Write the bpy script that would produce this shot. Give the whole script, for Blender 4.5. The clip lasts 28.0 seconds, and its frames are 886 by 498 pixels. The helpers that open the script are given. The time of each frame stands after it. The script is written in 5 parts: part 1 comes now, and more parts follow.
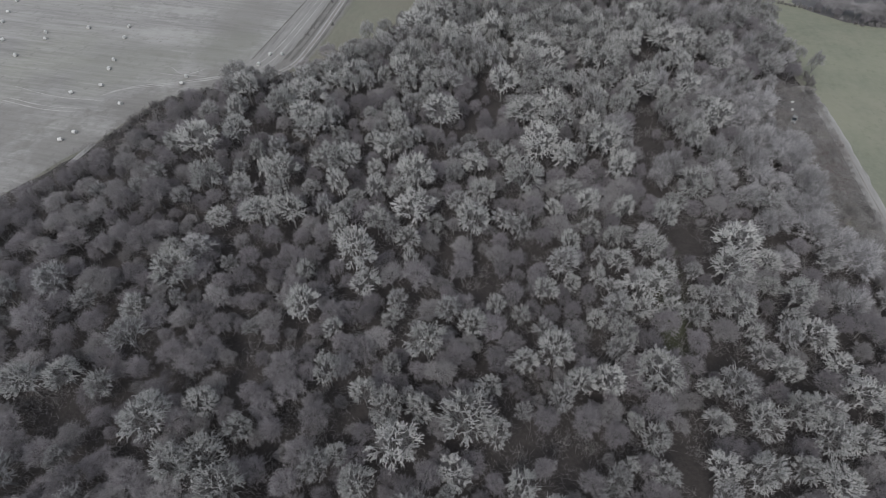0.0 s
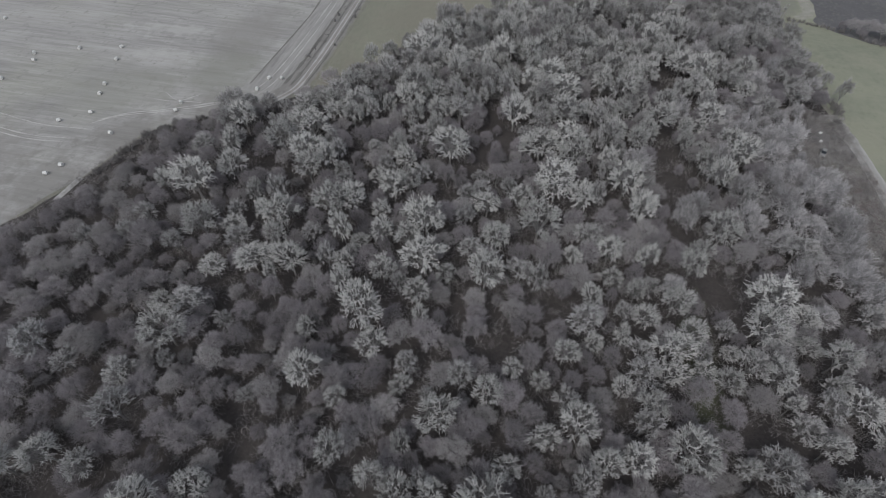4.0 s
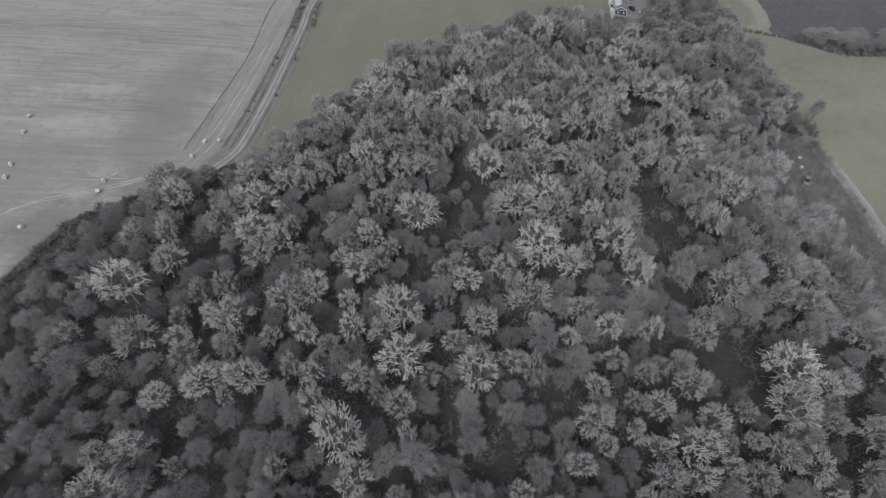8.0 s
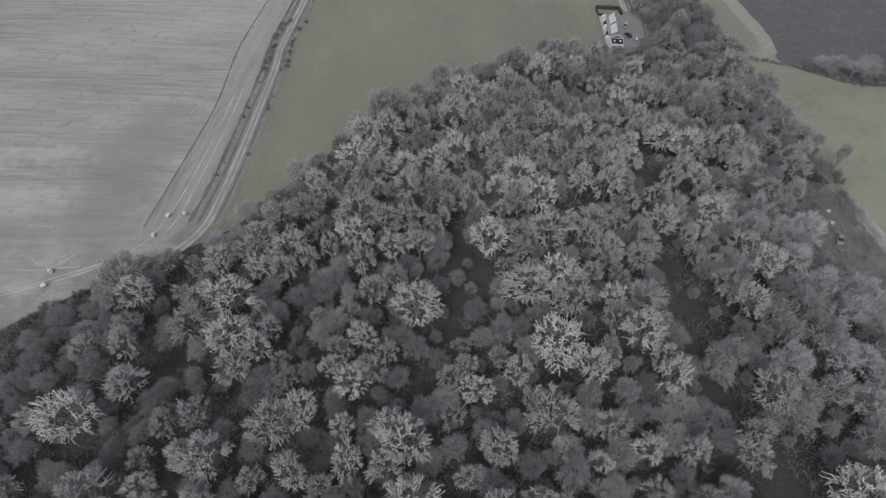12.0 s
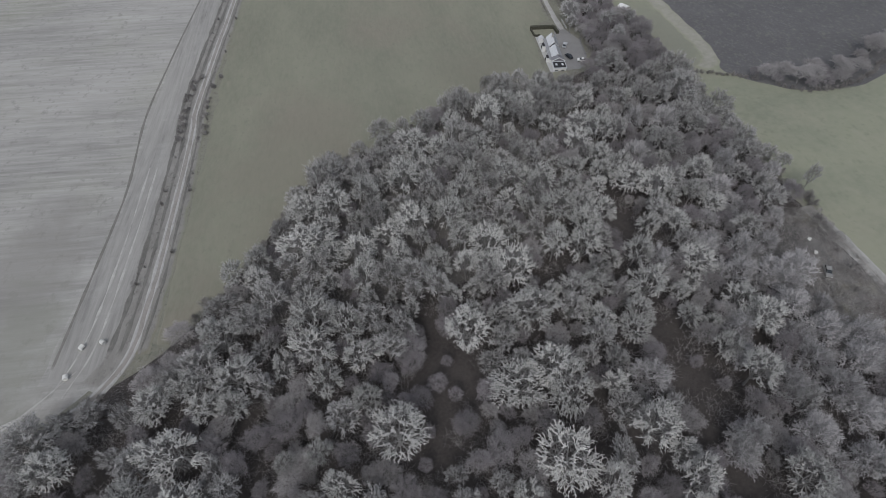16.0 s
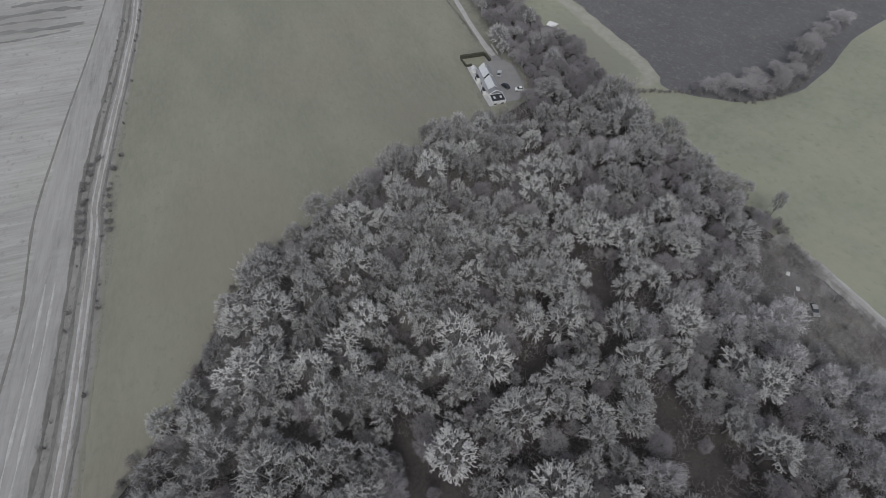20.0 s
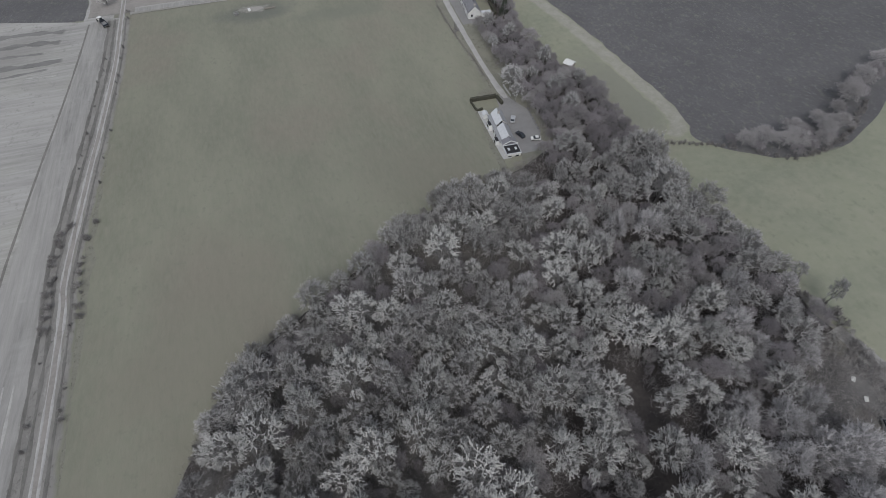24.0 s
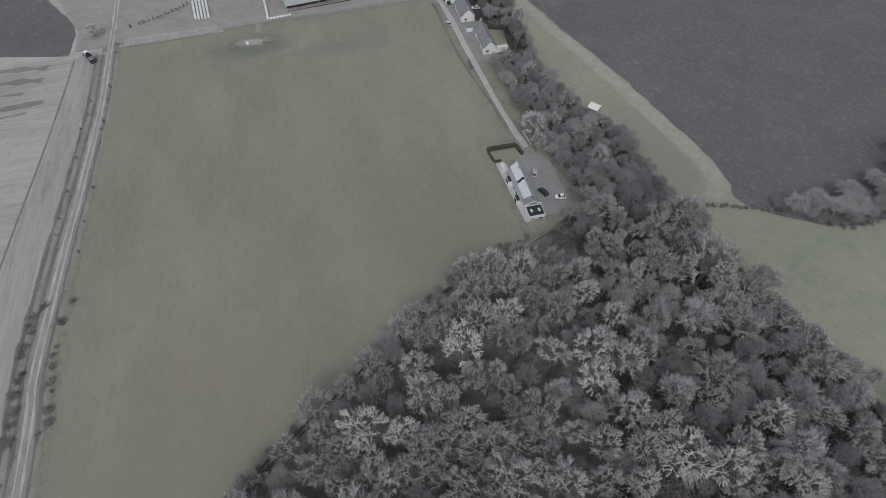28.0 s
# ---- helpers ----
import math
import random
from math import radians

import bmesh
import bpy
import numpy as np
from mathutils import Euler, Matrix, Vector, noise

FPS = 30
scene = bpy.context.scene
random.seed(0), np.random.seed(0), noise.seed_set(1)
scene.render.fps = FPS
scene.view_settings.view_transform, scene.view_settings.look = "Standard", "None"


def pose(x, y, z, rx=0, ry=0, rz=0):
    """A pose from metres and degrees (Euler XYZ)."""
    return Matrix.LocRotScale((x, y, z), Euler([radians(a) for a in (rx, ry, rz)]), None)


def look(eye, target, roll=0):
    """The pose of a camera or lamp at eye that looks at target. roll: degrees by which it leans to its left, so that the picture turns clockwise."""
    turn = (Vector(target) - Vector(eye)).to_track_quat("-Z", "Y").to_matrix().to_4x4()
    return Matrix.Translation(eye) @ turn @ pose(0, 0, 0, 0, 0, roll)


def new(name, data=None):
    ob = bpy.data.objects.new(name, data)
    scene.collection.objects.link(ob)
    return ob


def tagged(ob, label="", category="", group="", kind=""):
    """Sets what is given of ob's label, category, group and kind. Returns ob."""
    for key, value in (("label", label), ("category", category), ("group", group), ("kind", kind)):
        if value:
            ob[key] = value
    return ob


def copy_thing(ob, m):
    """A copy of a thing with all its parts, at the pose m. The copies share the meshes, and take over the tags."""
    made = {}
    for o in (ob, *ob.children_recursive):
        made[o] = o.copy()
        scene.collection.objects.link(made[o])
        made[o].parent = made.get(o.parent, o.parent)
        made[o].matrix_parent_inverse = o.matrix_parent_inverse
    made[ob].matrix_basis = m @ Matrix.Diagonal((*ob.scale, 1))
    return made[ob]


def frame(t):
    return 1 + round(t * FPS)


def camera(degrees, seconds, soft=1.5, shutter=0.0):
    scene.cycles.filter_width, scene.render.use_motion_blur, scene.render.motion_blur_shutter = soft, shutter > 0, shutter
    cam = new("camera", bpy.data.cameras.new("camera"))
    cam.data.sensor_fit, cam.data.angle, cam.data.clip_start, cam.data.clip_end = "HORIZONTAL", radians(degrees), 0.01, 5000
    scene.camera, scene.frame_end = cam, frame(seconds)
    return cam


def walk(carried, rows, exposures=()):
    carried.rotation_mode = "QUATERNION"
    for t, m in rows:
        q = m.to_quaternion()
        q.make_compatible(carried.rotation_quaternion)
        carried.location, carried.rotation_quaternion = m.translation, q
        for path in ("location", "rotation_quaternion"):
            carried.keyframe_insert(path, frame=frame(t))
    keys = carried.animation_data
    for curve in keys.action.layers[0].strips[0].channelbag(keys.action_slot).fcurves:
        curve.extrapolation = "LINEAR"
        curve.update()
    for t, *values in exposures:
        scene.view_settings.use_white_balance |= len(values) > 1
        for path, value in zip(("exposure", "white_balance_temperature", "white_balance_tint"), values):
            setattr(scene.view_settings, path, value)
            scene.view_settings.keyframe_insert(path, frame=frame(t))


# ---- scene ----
cam = camera(79.2, 28.0, soft=0.5)
METRES, EYE, TILT, LEAN, TURN = 200.0, 125.0, -2.88, 2.26, 7.9
ROWS = [
    (0.0, 0.0, 0.0, 0.0, 2.83, -49.71, -2.4),
    (0.5, -0.0013, 0.0053, 0.0001, 2.9, -49.72, -2.43),
    (1.0, -0.0027, 0.0125, 0.0002, 2.97, -49.73, -2.44),
    (1.5, -0.0047, 0.0213, 0.0005, 3.03, -49.75, -2.48),
    (2.0, -0.0069, 0.0313, 0.0006, 3.07, -49.74, -2.5),
    (2.5, -0.0094, 0.0425, 0.0009, 3.1, -49.74, -2.52),
    (4.5, -0.0211, 0.0986, 0.0019, 2.92, -49.66, -2.55),
    (5.0, -0.0242, 0.1145, 0.0024, 2.37, -49.62, -2.52),
    (5.5, -0.0268, 0.1314, 0.0034, 1.48, -49.6, -2.43),
    (6.0, -0.03, 0.1481, 0.0042, -1.46, -49.42, -2.26),
    (6.5, -0.0332, 0.1666, 0.0051, -2.71, -49.42, -2.22),
    (7.0, -0.036, 0.1851, 0.0059, -3.27, -49.41, -2.23),
    (7.5, -0.038, 0.2039, 0.0066, -3.61, -49.45, -2.25),
    (8.0, -0.0396, 0.2227, 0.0074, -3.83, -49.45, -2.24),
    (8.5, -0.041, 0.2418, 0.008, -4.0, -49.46, -2.25),
    (9.0, -0.0425, 0.2612, 0.0085, -4.14, -49.46, -2.27),
    (9.5, -0.0436, 0.2805, 0.0093, -4.25, -49.49, -2.28),
    (10.0, -0.0446, 0.2998, 0.0097, -4.36, -49.48, -2.26),
    (10.5, -0.0457, 0.3193, 0.01, -4.5, -49.49, -2.26),
    (11.0, -0.0471, 0.3383, 0.0103, -4.9, -49.45, -2.24),
    (11.5, -0.0486, 0.3579, 0.0112, -6.08, -49.47, -2.2),
    (12.0, -0.0493, 0.3771, 0.0118, -6.63, -49.44, -2.15),
    (12.5, -0.0501, 0.3963, 0.0124, -7.0, -49.42, -2.14),
    (14.5, -0.0505, 0.4729, 0.0147, -11.36, -49.27, -1.81),
    (15.0, -0.0505, 0.4923, 0.0158, -12.19, -49.3, -1.81),
    (15.5, -0.0489, 0.5105, 0.0168, -13.31, -49.25, -1.68),
    (16.0, -0.0471, 0.5285, 0.0176, -15.91, -49.14, -1.46),
    (16.5, -0.0448, 0.5462, 0.0191, -20.77, -49.02, -1.08),
    (17.0, -0.0423, 0.5653, 0.0205, -23.52, -49.06, -0.89),
    (17.5, -0.0389, 0.5839, 0.0218, -24.44, -49.08, -0.85),
    (18.0, -0.0346, 0.6021, 0.0231, -24.9, -49.08, -0.82),
    (18.5, -0.0294, 0.6204, 0.0241, -25.14, -49.09, -0.8),
    (19.0, -0.024, 0.6389, 0.0257, -25.31, -49.14, -0.81),
    (19.5, -0.0184, 0.6571, 0.0267, -25.42, -49.13, -0.8),
    (20.0, -0.0124, 0.6756, 0.0278, -25.47, -49.14, -0.79),
    (20.5, -0.0064, 0.6943, 0.0291, -25.54, -49.16, -0.79),
    (21.0, -0.0005, 0.7131, 0.0302, -25.59, -49.18, -0.83),
    (21.5, 0.006, 0.732, 0.0319, -25.59, -49.22, -0.83),
    (23.5, 0.0317, 0.8069, 0.0352, -25.57, -49.18, -0.81),
    (24.0, 0.0377, 0.8259, 0.0363, -25.56, -49.19, -0.84),
    (24.5, 0.0437, 0.8449, 0.0375, -25.53, -49.21, -0.85),
    (25.0, 0.0496, 0.8638, 0.0386, -25.49, -49.21, -0.86),
    (25.5, 0.0552, 0.8828, 0.0398, -25.44, -49.24, -0.87),
    (26.0, 0.0607, 0.9017, 0.0409, -25.42, -49.26, -0.89),
    (26.5, 0.0662, 0.9207, 0.0423, -25.39, -49.29, -0.9),
    (27.0, 0.0719, 0.9397, 0.0434, -25.34, -49.31, -0.89),
    (27.5, 0.0766, 0.9572, 0.0446, -25.31, -49.33, -0.92),
    (28.0, 0.0822, 0.9756, 0.0453, -25.26, -49.32, -0.91),
]
walk(cam, [(t, pose(0, 0, EYE, TILT, LEAN, TURN) @ pose(METRES * x, METRES * y, METRES * z, 90 + pitch, roll, yaw)) for t, x, y, z, yaw, pitch, roll in ROWS])

# ---- world and light ----
world = bpy.data.worlds.new("world")
scene.world = world
world.use_nodes = True
wn, wl = world.node_tree.nodes, world.node_tree.links
sky = wn.new("ShaderNodeTexSky")
sky.sky_type, sky.sun_disc = "NISHITA", False
sky.sun_elevation, sky.sun_rotation = radians(50), radians(200)
grey = wn.new("ShaderNodeHueSaturation")
grey.inputs["Saturation"].default_value = 0.36
wl.new(sky.outputs["Color"], grey.inputs["Color"])
wl.new(grey.outputs["Color"], wn["Background"].inputs["Color"])
wn["Background"].inputs["Strength"].default_value = 0.12
sun = new("sun", bpy.data.lights.new("sun", "SUN"))
sun.data.energy, sun.data.angle, sun.data.color = 0.9, radians(20), (1.0, 0.98, 0.95)
sun.matrix_world = look((0, 0, 0), (0.22, 0.6, -0.76))
scene.view_settings.exposure = 0.45


# ---- materials ----
def ramp_mix(nt, fac, a, b):
    m = nt.nodes.new("ShaderNodeMix")
    m.data_type = "RGBA"
    nt.links.new(fac, m.inputs[0])
    for s, v in ((6, a), (7, b)):
        if isinstance(v, tuple):
            m.inputs[s].default_value = (*v, 1)
        else:
            nt.links.new(v, m.inputs[s])
    return m.outputs[2]


def noise_fac(nt, scale, stretch=(1, 1, 1), detail=4, lo=0.35, hi=0.65, rough=0.6, warp=0.0):
    tc = nt.nodes.new("ShaderNodeTexCoord")
    mp = nt.nodes.new("ShaderNodeMapping")
    mp.inputs["Scale"].default_value = stretch
    nt.links.new(tc.outputs["Object"], mp.inputs[0])
    n = nt.nodes.new("ShaderNodeTexNoise")
    n.inputs["Scale"].default_value, n.inputs["Detail"].default_value = scale, detail
    n.inputs["Roughness"].default_value, n.inputs["Distortion"].default_value = rough, warp
    nt.links.new(mp.outputs[0], n.inputs["Vector"])
    r = nt.nodes.new("ShaderNodeMapRange")
    r.inputs["From Min"].default_value, r.inputs["From Max"].default_value = lo, hi
    nt.links.new(n.outputs["Fac"], r.inputs["Value"])
    return r.outputs[0]


def soil(nt, base, dark, scale=0.2, stretch=(1, 1, 1), fine=None, fine_scale=2.0, fine_stretch=(1, 1, 1), bump=0.0, spots=None, spot_scale=0.05, speck=None, speck_scale=0.9):
    """Colour at several scales, and the relief of the finest."""
    col, normal = ramp_mix(nt, noise_fac(nt, scale, stretch), base, dark), None
    if spots:
        col = ramp_mix(nt, noise_fac(nt, spot_scale, lo=0.5, hi=0.72), col, spots)
    if fine:
        f = noise_fac(nt, fine_scale, fine_stretch, 6, 0.3, 0.7, 0.7)
        h = nt.nodes.new("ShaderNodeMath")
        h.operation = "MULTIPLY"
        h.inputs[1].default_value = 0.6
        nt.links.new(f, h.inputs[0])
        col = ramp_mix(nt, h.outputs[0], col, fine)
        if bump:
            bp = nt.nodes.new("ShaderNodeBump")
            bp.inputs["Strength"].default_value, bp.inputs["Distance"].default_value = bump, 0.1
            nt.links.new(f, bp.inputs["Height"])
            normal = bp.outputs[0]
    if speck:
        col = ramp_mix(nt, noise_fac(nt, speck_scale, (1, 0.7, 1), 3, 0.56, 0.74, 0.75), col, speck)
    return col, normal


def material(name, *args, rough=0.9, metal=0.0, tint=0.0, under=None, ragged=0.0, ragged_scale=0.6, **kinds):
    m = bpy.data.materials.new(name)
    m.use_nodes = True
    nt = m.node_tree
    b = nt.nodes["Principled BSDF"]
    b.inputs["Roughness"].default_value, b.inputs["Metallic"].default_value = rough, metal
    b.inputs["Specular IOR Level"].default_value = 0.25
    col, normal = soil(nt, *args, **kinds)
    if normal:
        nt.links.new(normal, b.inputs["Normal"])
    if tint:
        oi = nt.nodes.new("ShaderNodeObjectInfo")
        r = nt.nodes.new("ShaderNodeMapRange")
        r.inputs["To Min"].default_value, r.inputs["To Max"].default_value = 1 - tint, 1 + tint
        nt.links.new(oi.outputs["Random"], r.inputs["Value"])
        hs = nt.nodes.new("ShaderNodeHueSaturation")
        nt.links.new(r.outputs[0], hs.inputs["Value"])
        nt.links.new(col, hs.inputs["Color"])
        col = hs.outputs[0]
    if under:
        # broken cover, with the field's own soil coming through towards the edge
        edge = nt.nodes.new("ShaderNodeAttribute")
        edge.attribute_name = "cover"
        worn = nt.nodes.new("ShaderNodeMath")
        worn.operation = "MULTIPLY_ADD"
        worn.inputs[1].default_value = -ragged
        nt.links.new(noise_fac(nt, ragged_scale, (1, 0.6, 1), 5, 0.25, 0.75, 0.7), worn.inputs[0])
        nt.links.new(edge.outputs["Fac"], worn.inputs[2])
        r = nt.nodes.new("ShaderNodeMapRange")
        r.inputs["From Min"].default_value, r.inputs["From Max"].default_value = -0.1, 0.6
        nt.links.new(worn.outputs[0], r.inputs["Value"])
        col = ramp_mix(nt, r.outputs[0], soil(nt, *under[0], **under[1])[0], col)
    nt.links.new(col, b.inputs["Base Color"])
    return m


def spec(*args, **kinds):
    return args, kinds


def patch(mat, x, y, rx, ry, colour, amount, rough=0.5, scale=0.12):
    """Stains the soil of a field round (x, y), with a ragged, soft edge."""
    nt = mat.node_tree
    b = nt.nodes["Principled BSDF"]
    before = b.inputs["Base Color"].links[0].from_socket
    tc = nt.nodes.new("ShaderNodeTexCoord")
    mp = nt.nodes.new("ShaderNodeMapping")
    mp.inputs["Location"].default_value = (-x / rx, -y / ry, 0)
    mp.inputs["Scale"].default_value = (1 / rx, 1 / ry, 0)
    nt.links.new(tc.outputs["Object"], mp.inputs[0])
    d = nt.nodes.new("ShaderNodeVectorMath")
    d.operation = "LENGTH"
    nt.links.new(mp.outputs[0], d.inputs[0])
    k = nt.nodes.new("ShaderNodeMath")
    k.operation = "MULTIPLY_ADD"
    k.inputs[1].default_value = rough
    nt.links.new(noise_fac(nt, scale, (1, 1, 1), 6, 0.25, 0.75, 0.65), k.inputs[0])
    nt.links.new(d.outputs["Value"], k.inputs[2])
    r = nt.nodes.new("ShaderNodeMapRange")
    r.inputs["From Min"].default_value, r.inputs["From Max"].default_value = 1.0 + 0.2 * rough, 0.55 + 0.2 * rough
    r.inputs["To Max"].default_value = amount
    nt.links.new(k.outputs[0], r.inputs["Value"])
    nt.links.new(ramp_mix(nt, r.outputs[0], before, colour), b.inputs["Base Color"])


STUBBLE = spec((0.315, 0.306, 0.29), (0.2, 0.195, 0.185), 0.045, (0.35, 1.0, 1), (0.46, 0.449, 0.432), 0.35, (0.12, 1.5, 1), bump=0.2, spots=(0.25, 0.25, 0.21), spot_scale=0.022, speck=(0.235, 0.23, 0.215), speck_scale=0.35)
PASTURE = spec((0.215, 0.22, 0.168), (0.162, 0.17, 0.13), 0.05, (1, 0.4, 1), (0.25, 0.236, 0.195), 0.5, (1.5, 0.4, 1), bump=0.4, spots=(0.205, 0.187, 0.152), spot_scale=0.02, speck=(0.182, 0.186, 0.145), speck_scale=0.5)
MEADOW = spec((0.25, 0.258, 0.19), (0.185, 0.2, 0.15), 0.03, (1, 1, 1), (0.28, 0.277, 0.22), 0.4, bump=0.3, spots=(0.275, 0.268, 0.205), spot_scale=0.025, speck=(0.2, 0.208, 0.155), speck_scale=0.4)
VERGE = spec((0.225, 0.217, 0.204), (0.155, 0.149, 0.139), 0.25, (1, 0.4, 1), (0.3, 0.289, 0.27), 1.0, (1, 0.4, 1), bump=0.5, speck=(0.13, 0.125, 0.115), speck_scale=0.6)

M = {
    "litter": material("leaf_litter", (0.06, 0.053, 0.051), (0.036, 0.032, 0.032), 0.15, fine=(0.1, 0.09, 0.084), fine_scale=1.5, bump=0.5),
    "stubble": material("stubble", *STUBBLE[0], **STUBBLE[1]),
    "headland": material("headland", (0.275, 0.266, 0.252), (0.195, 0.19, 0.182), 0.3, (1.0, 0.06, 1), (0.40, 0.39, 0.372), 0.8, (1.2, 0.05, 1), bump=0.2, under=STUBBLE, ragged=0.85, ragged_scale=0.25),
    "pasture": material("pasture", *PASTURE[0], **PASTURE[1]),
    "meadow": material("meadow", *MEADOW[0], **MEADOW[1]),
    "grass": material("rough_grass", (0.205, 0.202, 0.165), (0.15, 0.15, 0.125), 0.2, fine=(0.25, 0.242, 0.2), fine_scale=1.2, bump=0.5, speck=(0.11, 0.108, 0.092), speck_scale=0.8),
    "verge": material("verge_weeds", *VERGE[0], under=PASTURE, ragged=0.8, ragged_scale=0.5, **VERGE[1]),
    "verge_west": material("verge_weeds_west", *VERGE[0], under=STUBBLE, ragged=0.7, ragged_scale=0.5, **VERGE[1]),
    "weed_line": material("weed_line", (0.1, 0.097, 0.09), (0.16, 0.154, 0.144), 0.3, (1, 0.3, 1), (0.2, 0.193, 0.18), 1.2, (1, 0.4, 1), bump=0.5, under=VERGE, ragged=0.8, ragged_scale=0.6),
    "pale_grass": material("dead_grass", (0.30, 0.29, 0.25), (0.23, 0.225, 0.19), 0.3, fine=(0.34, 0.33, 0.29), fine_scale=1.4, bump=0.5, under=MEADOW, ragged=0.9, ragged_scale=0.4),
    "plough": material("ploughed_soil", (0.134, 0.130, 0.134), (0.108, 0.105, 0.109), 0.06, (1, 1, 1), (0.085, 0.083, 0.085), 1.1, (1.2, 0.8, 1), bump=0.9, speck=(0.16, 0.157, 0.161), speck_scale=0.7, under=MEADOW, ragged=0.7, ragged_scale=0.5),
    "mud": material("mud", (0.27, 0.25, 0.235), (0.20, 0.19, 0.175), 0.15, fine=(0.33, 0.31, 0.29), fine_scale=0.9, bump=0.4, under=VERGE, ragged=0.35, ragged_scale=0.5),
    "gravel": material("gravel", (0.38, 0.372, 0.36), (0.29, 0.283, 0.272), 0.4, fine=(0.44, 0.432, 0.42), fine_scale=2.0, bump=0.3),
    "rut": material("wheel_rut", (0.13, 0.125, 0.115), (0.19, 0.18, 0.17), 0.3, fine=(0.22, 0.212, 0.196), fine_scale=1.0, under=STUBBLE, ragged=0.45, ragged_scale=0.6),
    "pale_stubble": material("bruised_stubble", (0.42, 0.41, 0.39), (0.33, 0.32, 0.305), 0.4, fine=(0.47, 0.46, 0.44), fine_scale=1.2, under=STUBBLE, ragged=1.2, ragged_scale=0.35),
    "turned": material("turned_soil", (0.13, 0.127, 0.122), (0.2, 0.196, 0.188), 0.15, (0.3, 1, 1), (0.25, 0.245, 0.237), 0.8, (0.3, 1, 1), under=STUBBLE, ragged=0.45, ragged_scale=0.25),
    "tarmac": material("tarmac", (0.19, 0.186, 0.184), (0.235, 0.23, 0.227), 0.15, fine=(0.27, 0.265, 0.262), fine_scale=1.5),
    "scrub": material("bramble_floor", (0.185, 0.177, 0.171), (0.125, 0.12, 0.116), 0.3, fine=(0.24, 0.228, 0.218), fine_scale=0.8, bump=0.6, spots=(0.18, 0.17, 0.11), spot_scale=0.1),
    "oak": material("lichened_oak_bark", (0.49, 0.485, 0.471), (0.35, 0.346, 0.336), 0.4, fine=(0.56, 0.56, 0.545), fine_scale=3, tint=0.22),
    "oak_twig": material("oak_twigs", (0.185, 0.18, 0.178), (0.13, 0.127, 0.126), 0.4, fine=(0.225, 0.22, 0.217), fine_scale=3, tint=0.18),
    "ash_bough": material("pale_ash_bark", (0.42, 0.414, 0.41), (0.30, 0.296, 0.294), 0.4, fine=(0.51, 0.503, 0.498), fine_scale=3, tint=0.2),
    "elm_bough": material("grey_elm_bark", (0.39, 0.381, 0.375), (0.28, 0.274, 0.271), 0.4, fine=(0.47, 0.461, 0.453), fine_scale=3, tint=0.22),
    "ash": material("grey_ash_bark", (0.205, 0.199, 0.198), (0.145, 0.141, 0.142), 0.4, fine=(0.245, 0.239, 0.238), fine_scale=3, tint=0.22),
    "alder": material("brownish_alder_twigs", (0.315, 0.299, 0.299), (0.235, 0.223, 0.226), 0.4, fine=(0.37, 0.353, 0.353), fine_scale=3, tint=0.2),
    "birch": material("brown_birch_twigs", (0.25, 0.232, 0.243), (0.185, 0.172, 0.18), 0.4, fine=(0.30, 0.28, 0.292), fine_scale=3, tint=0.25),
    "sallow": material("grey_sallow_twigs", (0.32, 0.309, 0.314), (0.25, 0.242, 0.246), 0.4, fine=(0.37, 0.359, 0.365), fine_scale=3, tint=0.2),
    "sallow_bough": material("grey_sallow_bark", (0.49, 0.476, 0.481), (0.36, 0.35, 0.354), 0.4, fine=(0.53, 0.516, 0.52), fine_scale=3, tint=0.2),
    "thorn": material("thorn_twigs", (0.25, 0.237, 0.232), (0.17, 0.162, 0.159), 0.5, fine=(0.28, 0.267, 0.263), fine_scale=3, tint=0.2),
    "bramble": material("bramble_stems", (0.36, 0.348, 0.339), (0.24, 0.231, 0.225), 0.25, fine=(0.41, 0.394, 0.376), fine_scale=1.2, spots=(0.24, 0.19, 0.185), spot_scale=0.06, speck=(0.11, 0.104, 0.1), speck_scale=0.35),
    "under": material("undergrowth_stems", (0.27, 0.254, 0.248), (0.18, 0.169, 0.165), 0.3, fine=(0.33, 0.312, 0.304), fine_scale=2),
    "litter_brown": material("brown_leaf_litter", (0.145, 0.135, 0.127), (0.09, 0.084, 0.08), 0.25, fine=(0.185, 0.173, 0.162), fine_scale=1.0, bump=0.5, speck=(0.1, 0.093, 0.088), speck_scale=0.5),
    "bark": material("dark_bark", (0.22, 0.215, 0.21), (0.14, 0.135, 0.13), 1.0, (1, 1, 0.2), (0.27, 0.265, 0.26), 4, bump=0.5),
    "evergreen": material("evergreen_leaf", (0.06, 0.075, 0.055), (0.035, 0.045, 0.035), 0.8, fine=(0.09, 0.105, 0.08), fine_scale=4, tint=0.2),
}

# worn, wet and trampled places in the fields
patch(M["stubble"], -150, 108, 24, 28, (0.2, 0.192, 0.178), 0.6, 0.9, 0.2)
patch(M["stubble"], -136, 133, 22, 22, (0.20, 0.19, 0.177), 0.6, 0.9, 0.2)
patch(M["stubble"], -116, 156, 24, 16, (0.20, 0.19, 0.178), 0.6, 0.9, 0.2)
patch(M["stubble"], -178, 112, 28, 36, (0.22, 0.21, 0.195), 0.55, 0.9, 0.2)
patch(M["stubble"], -138, 150, 16, 5, (0.43, 0.42, 0.40), 0.6, 1.3, 0.3)
patch(M["stubble"], -152, 186, 26, 10, (0.43, 0.42, 0.40), 0.5, 1.5, 0.15)
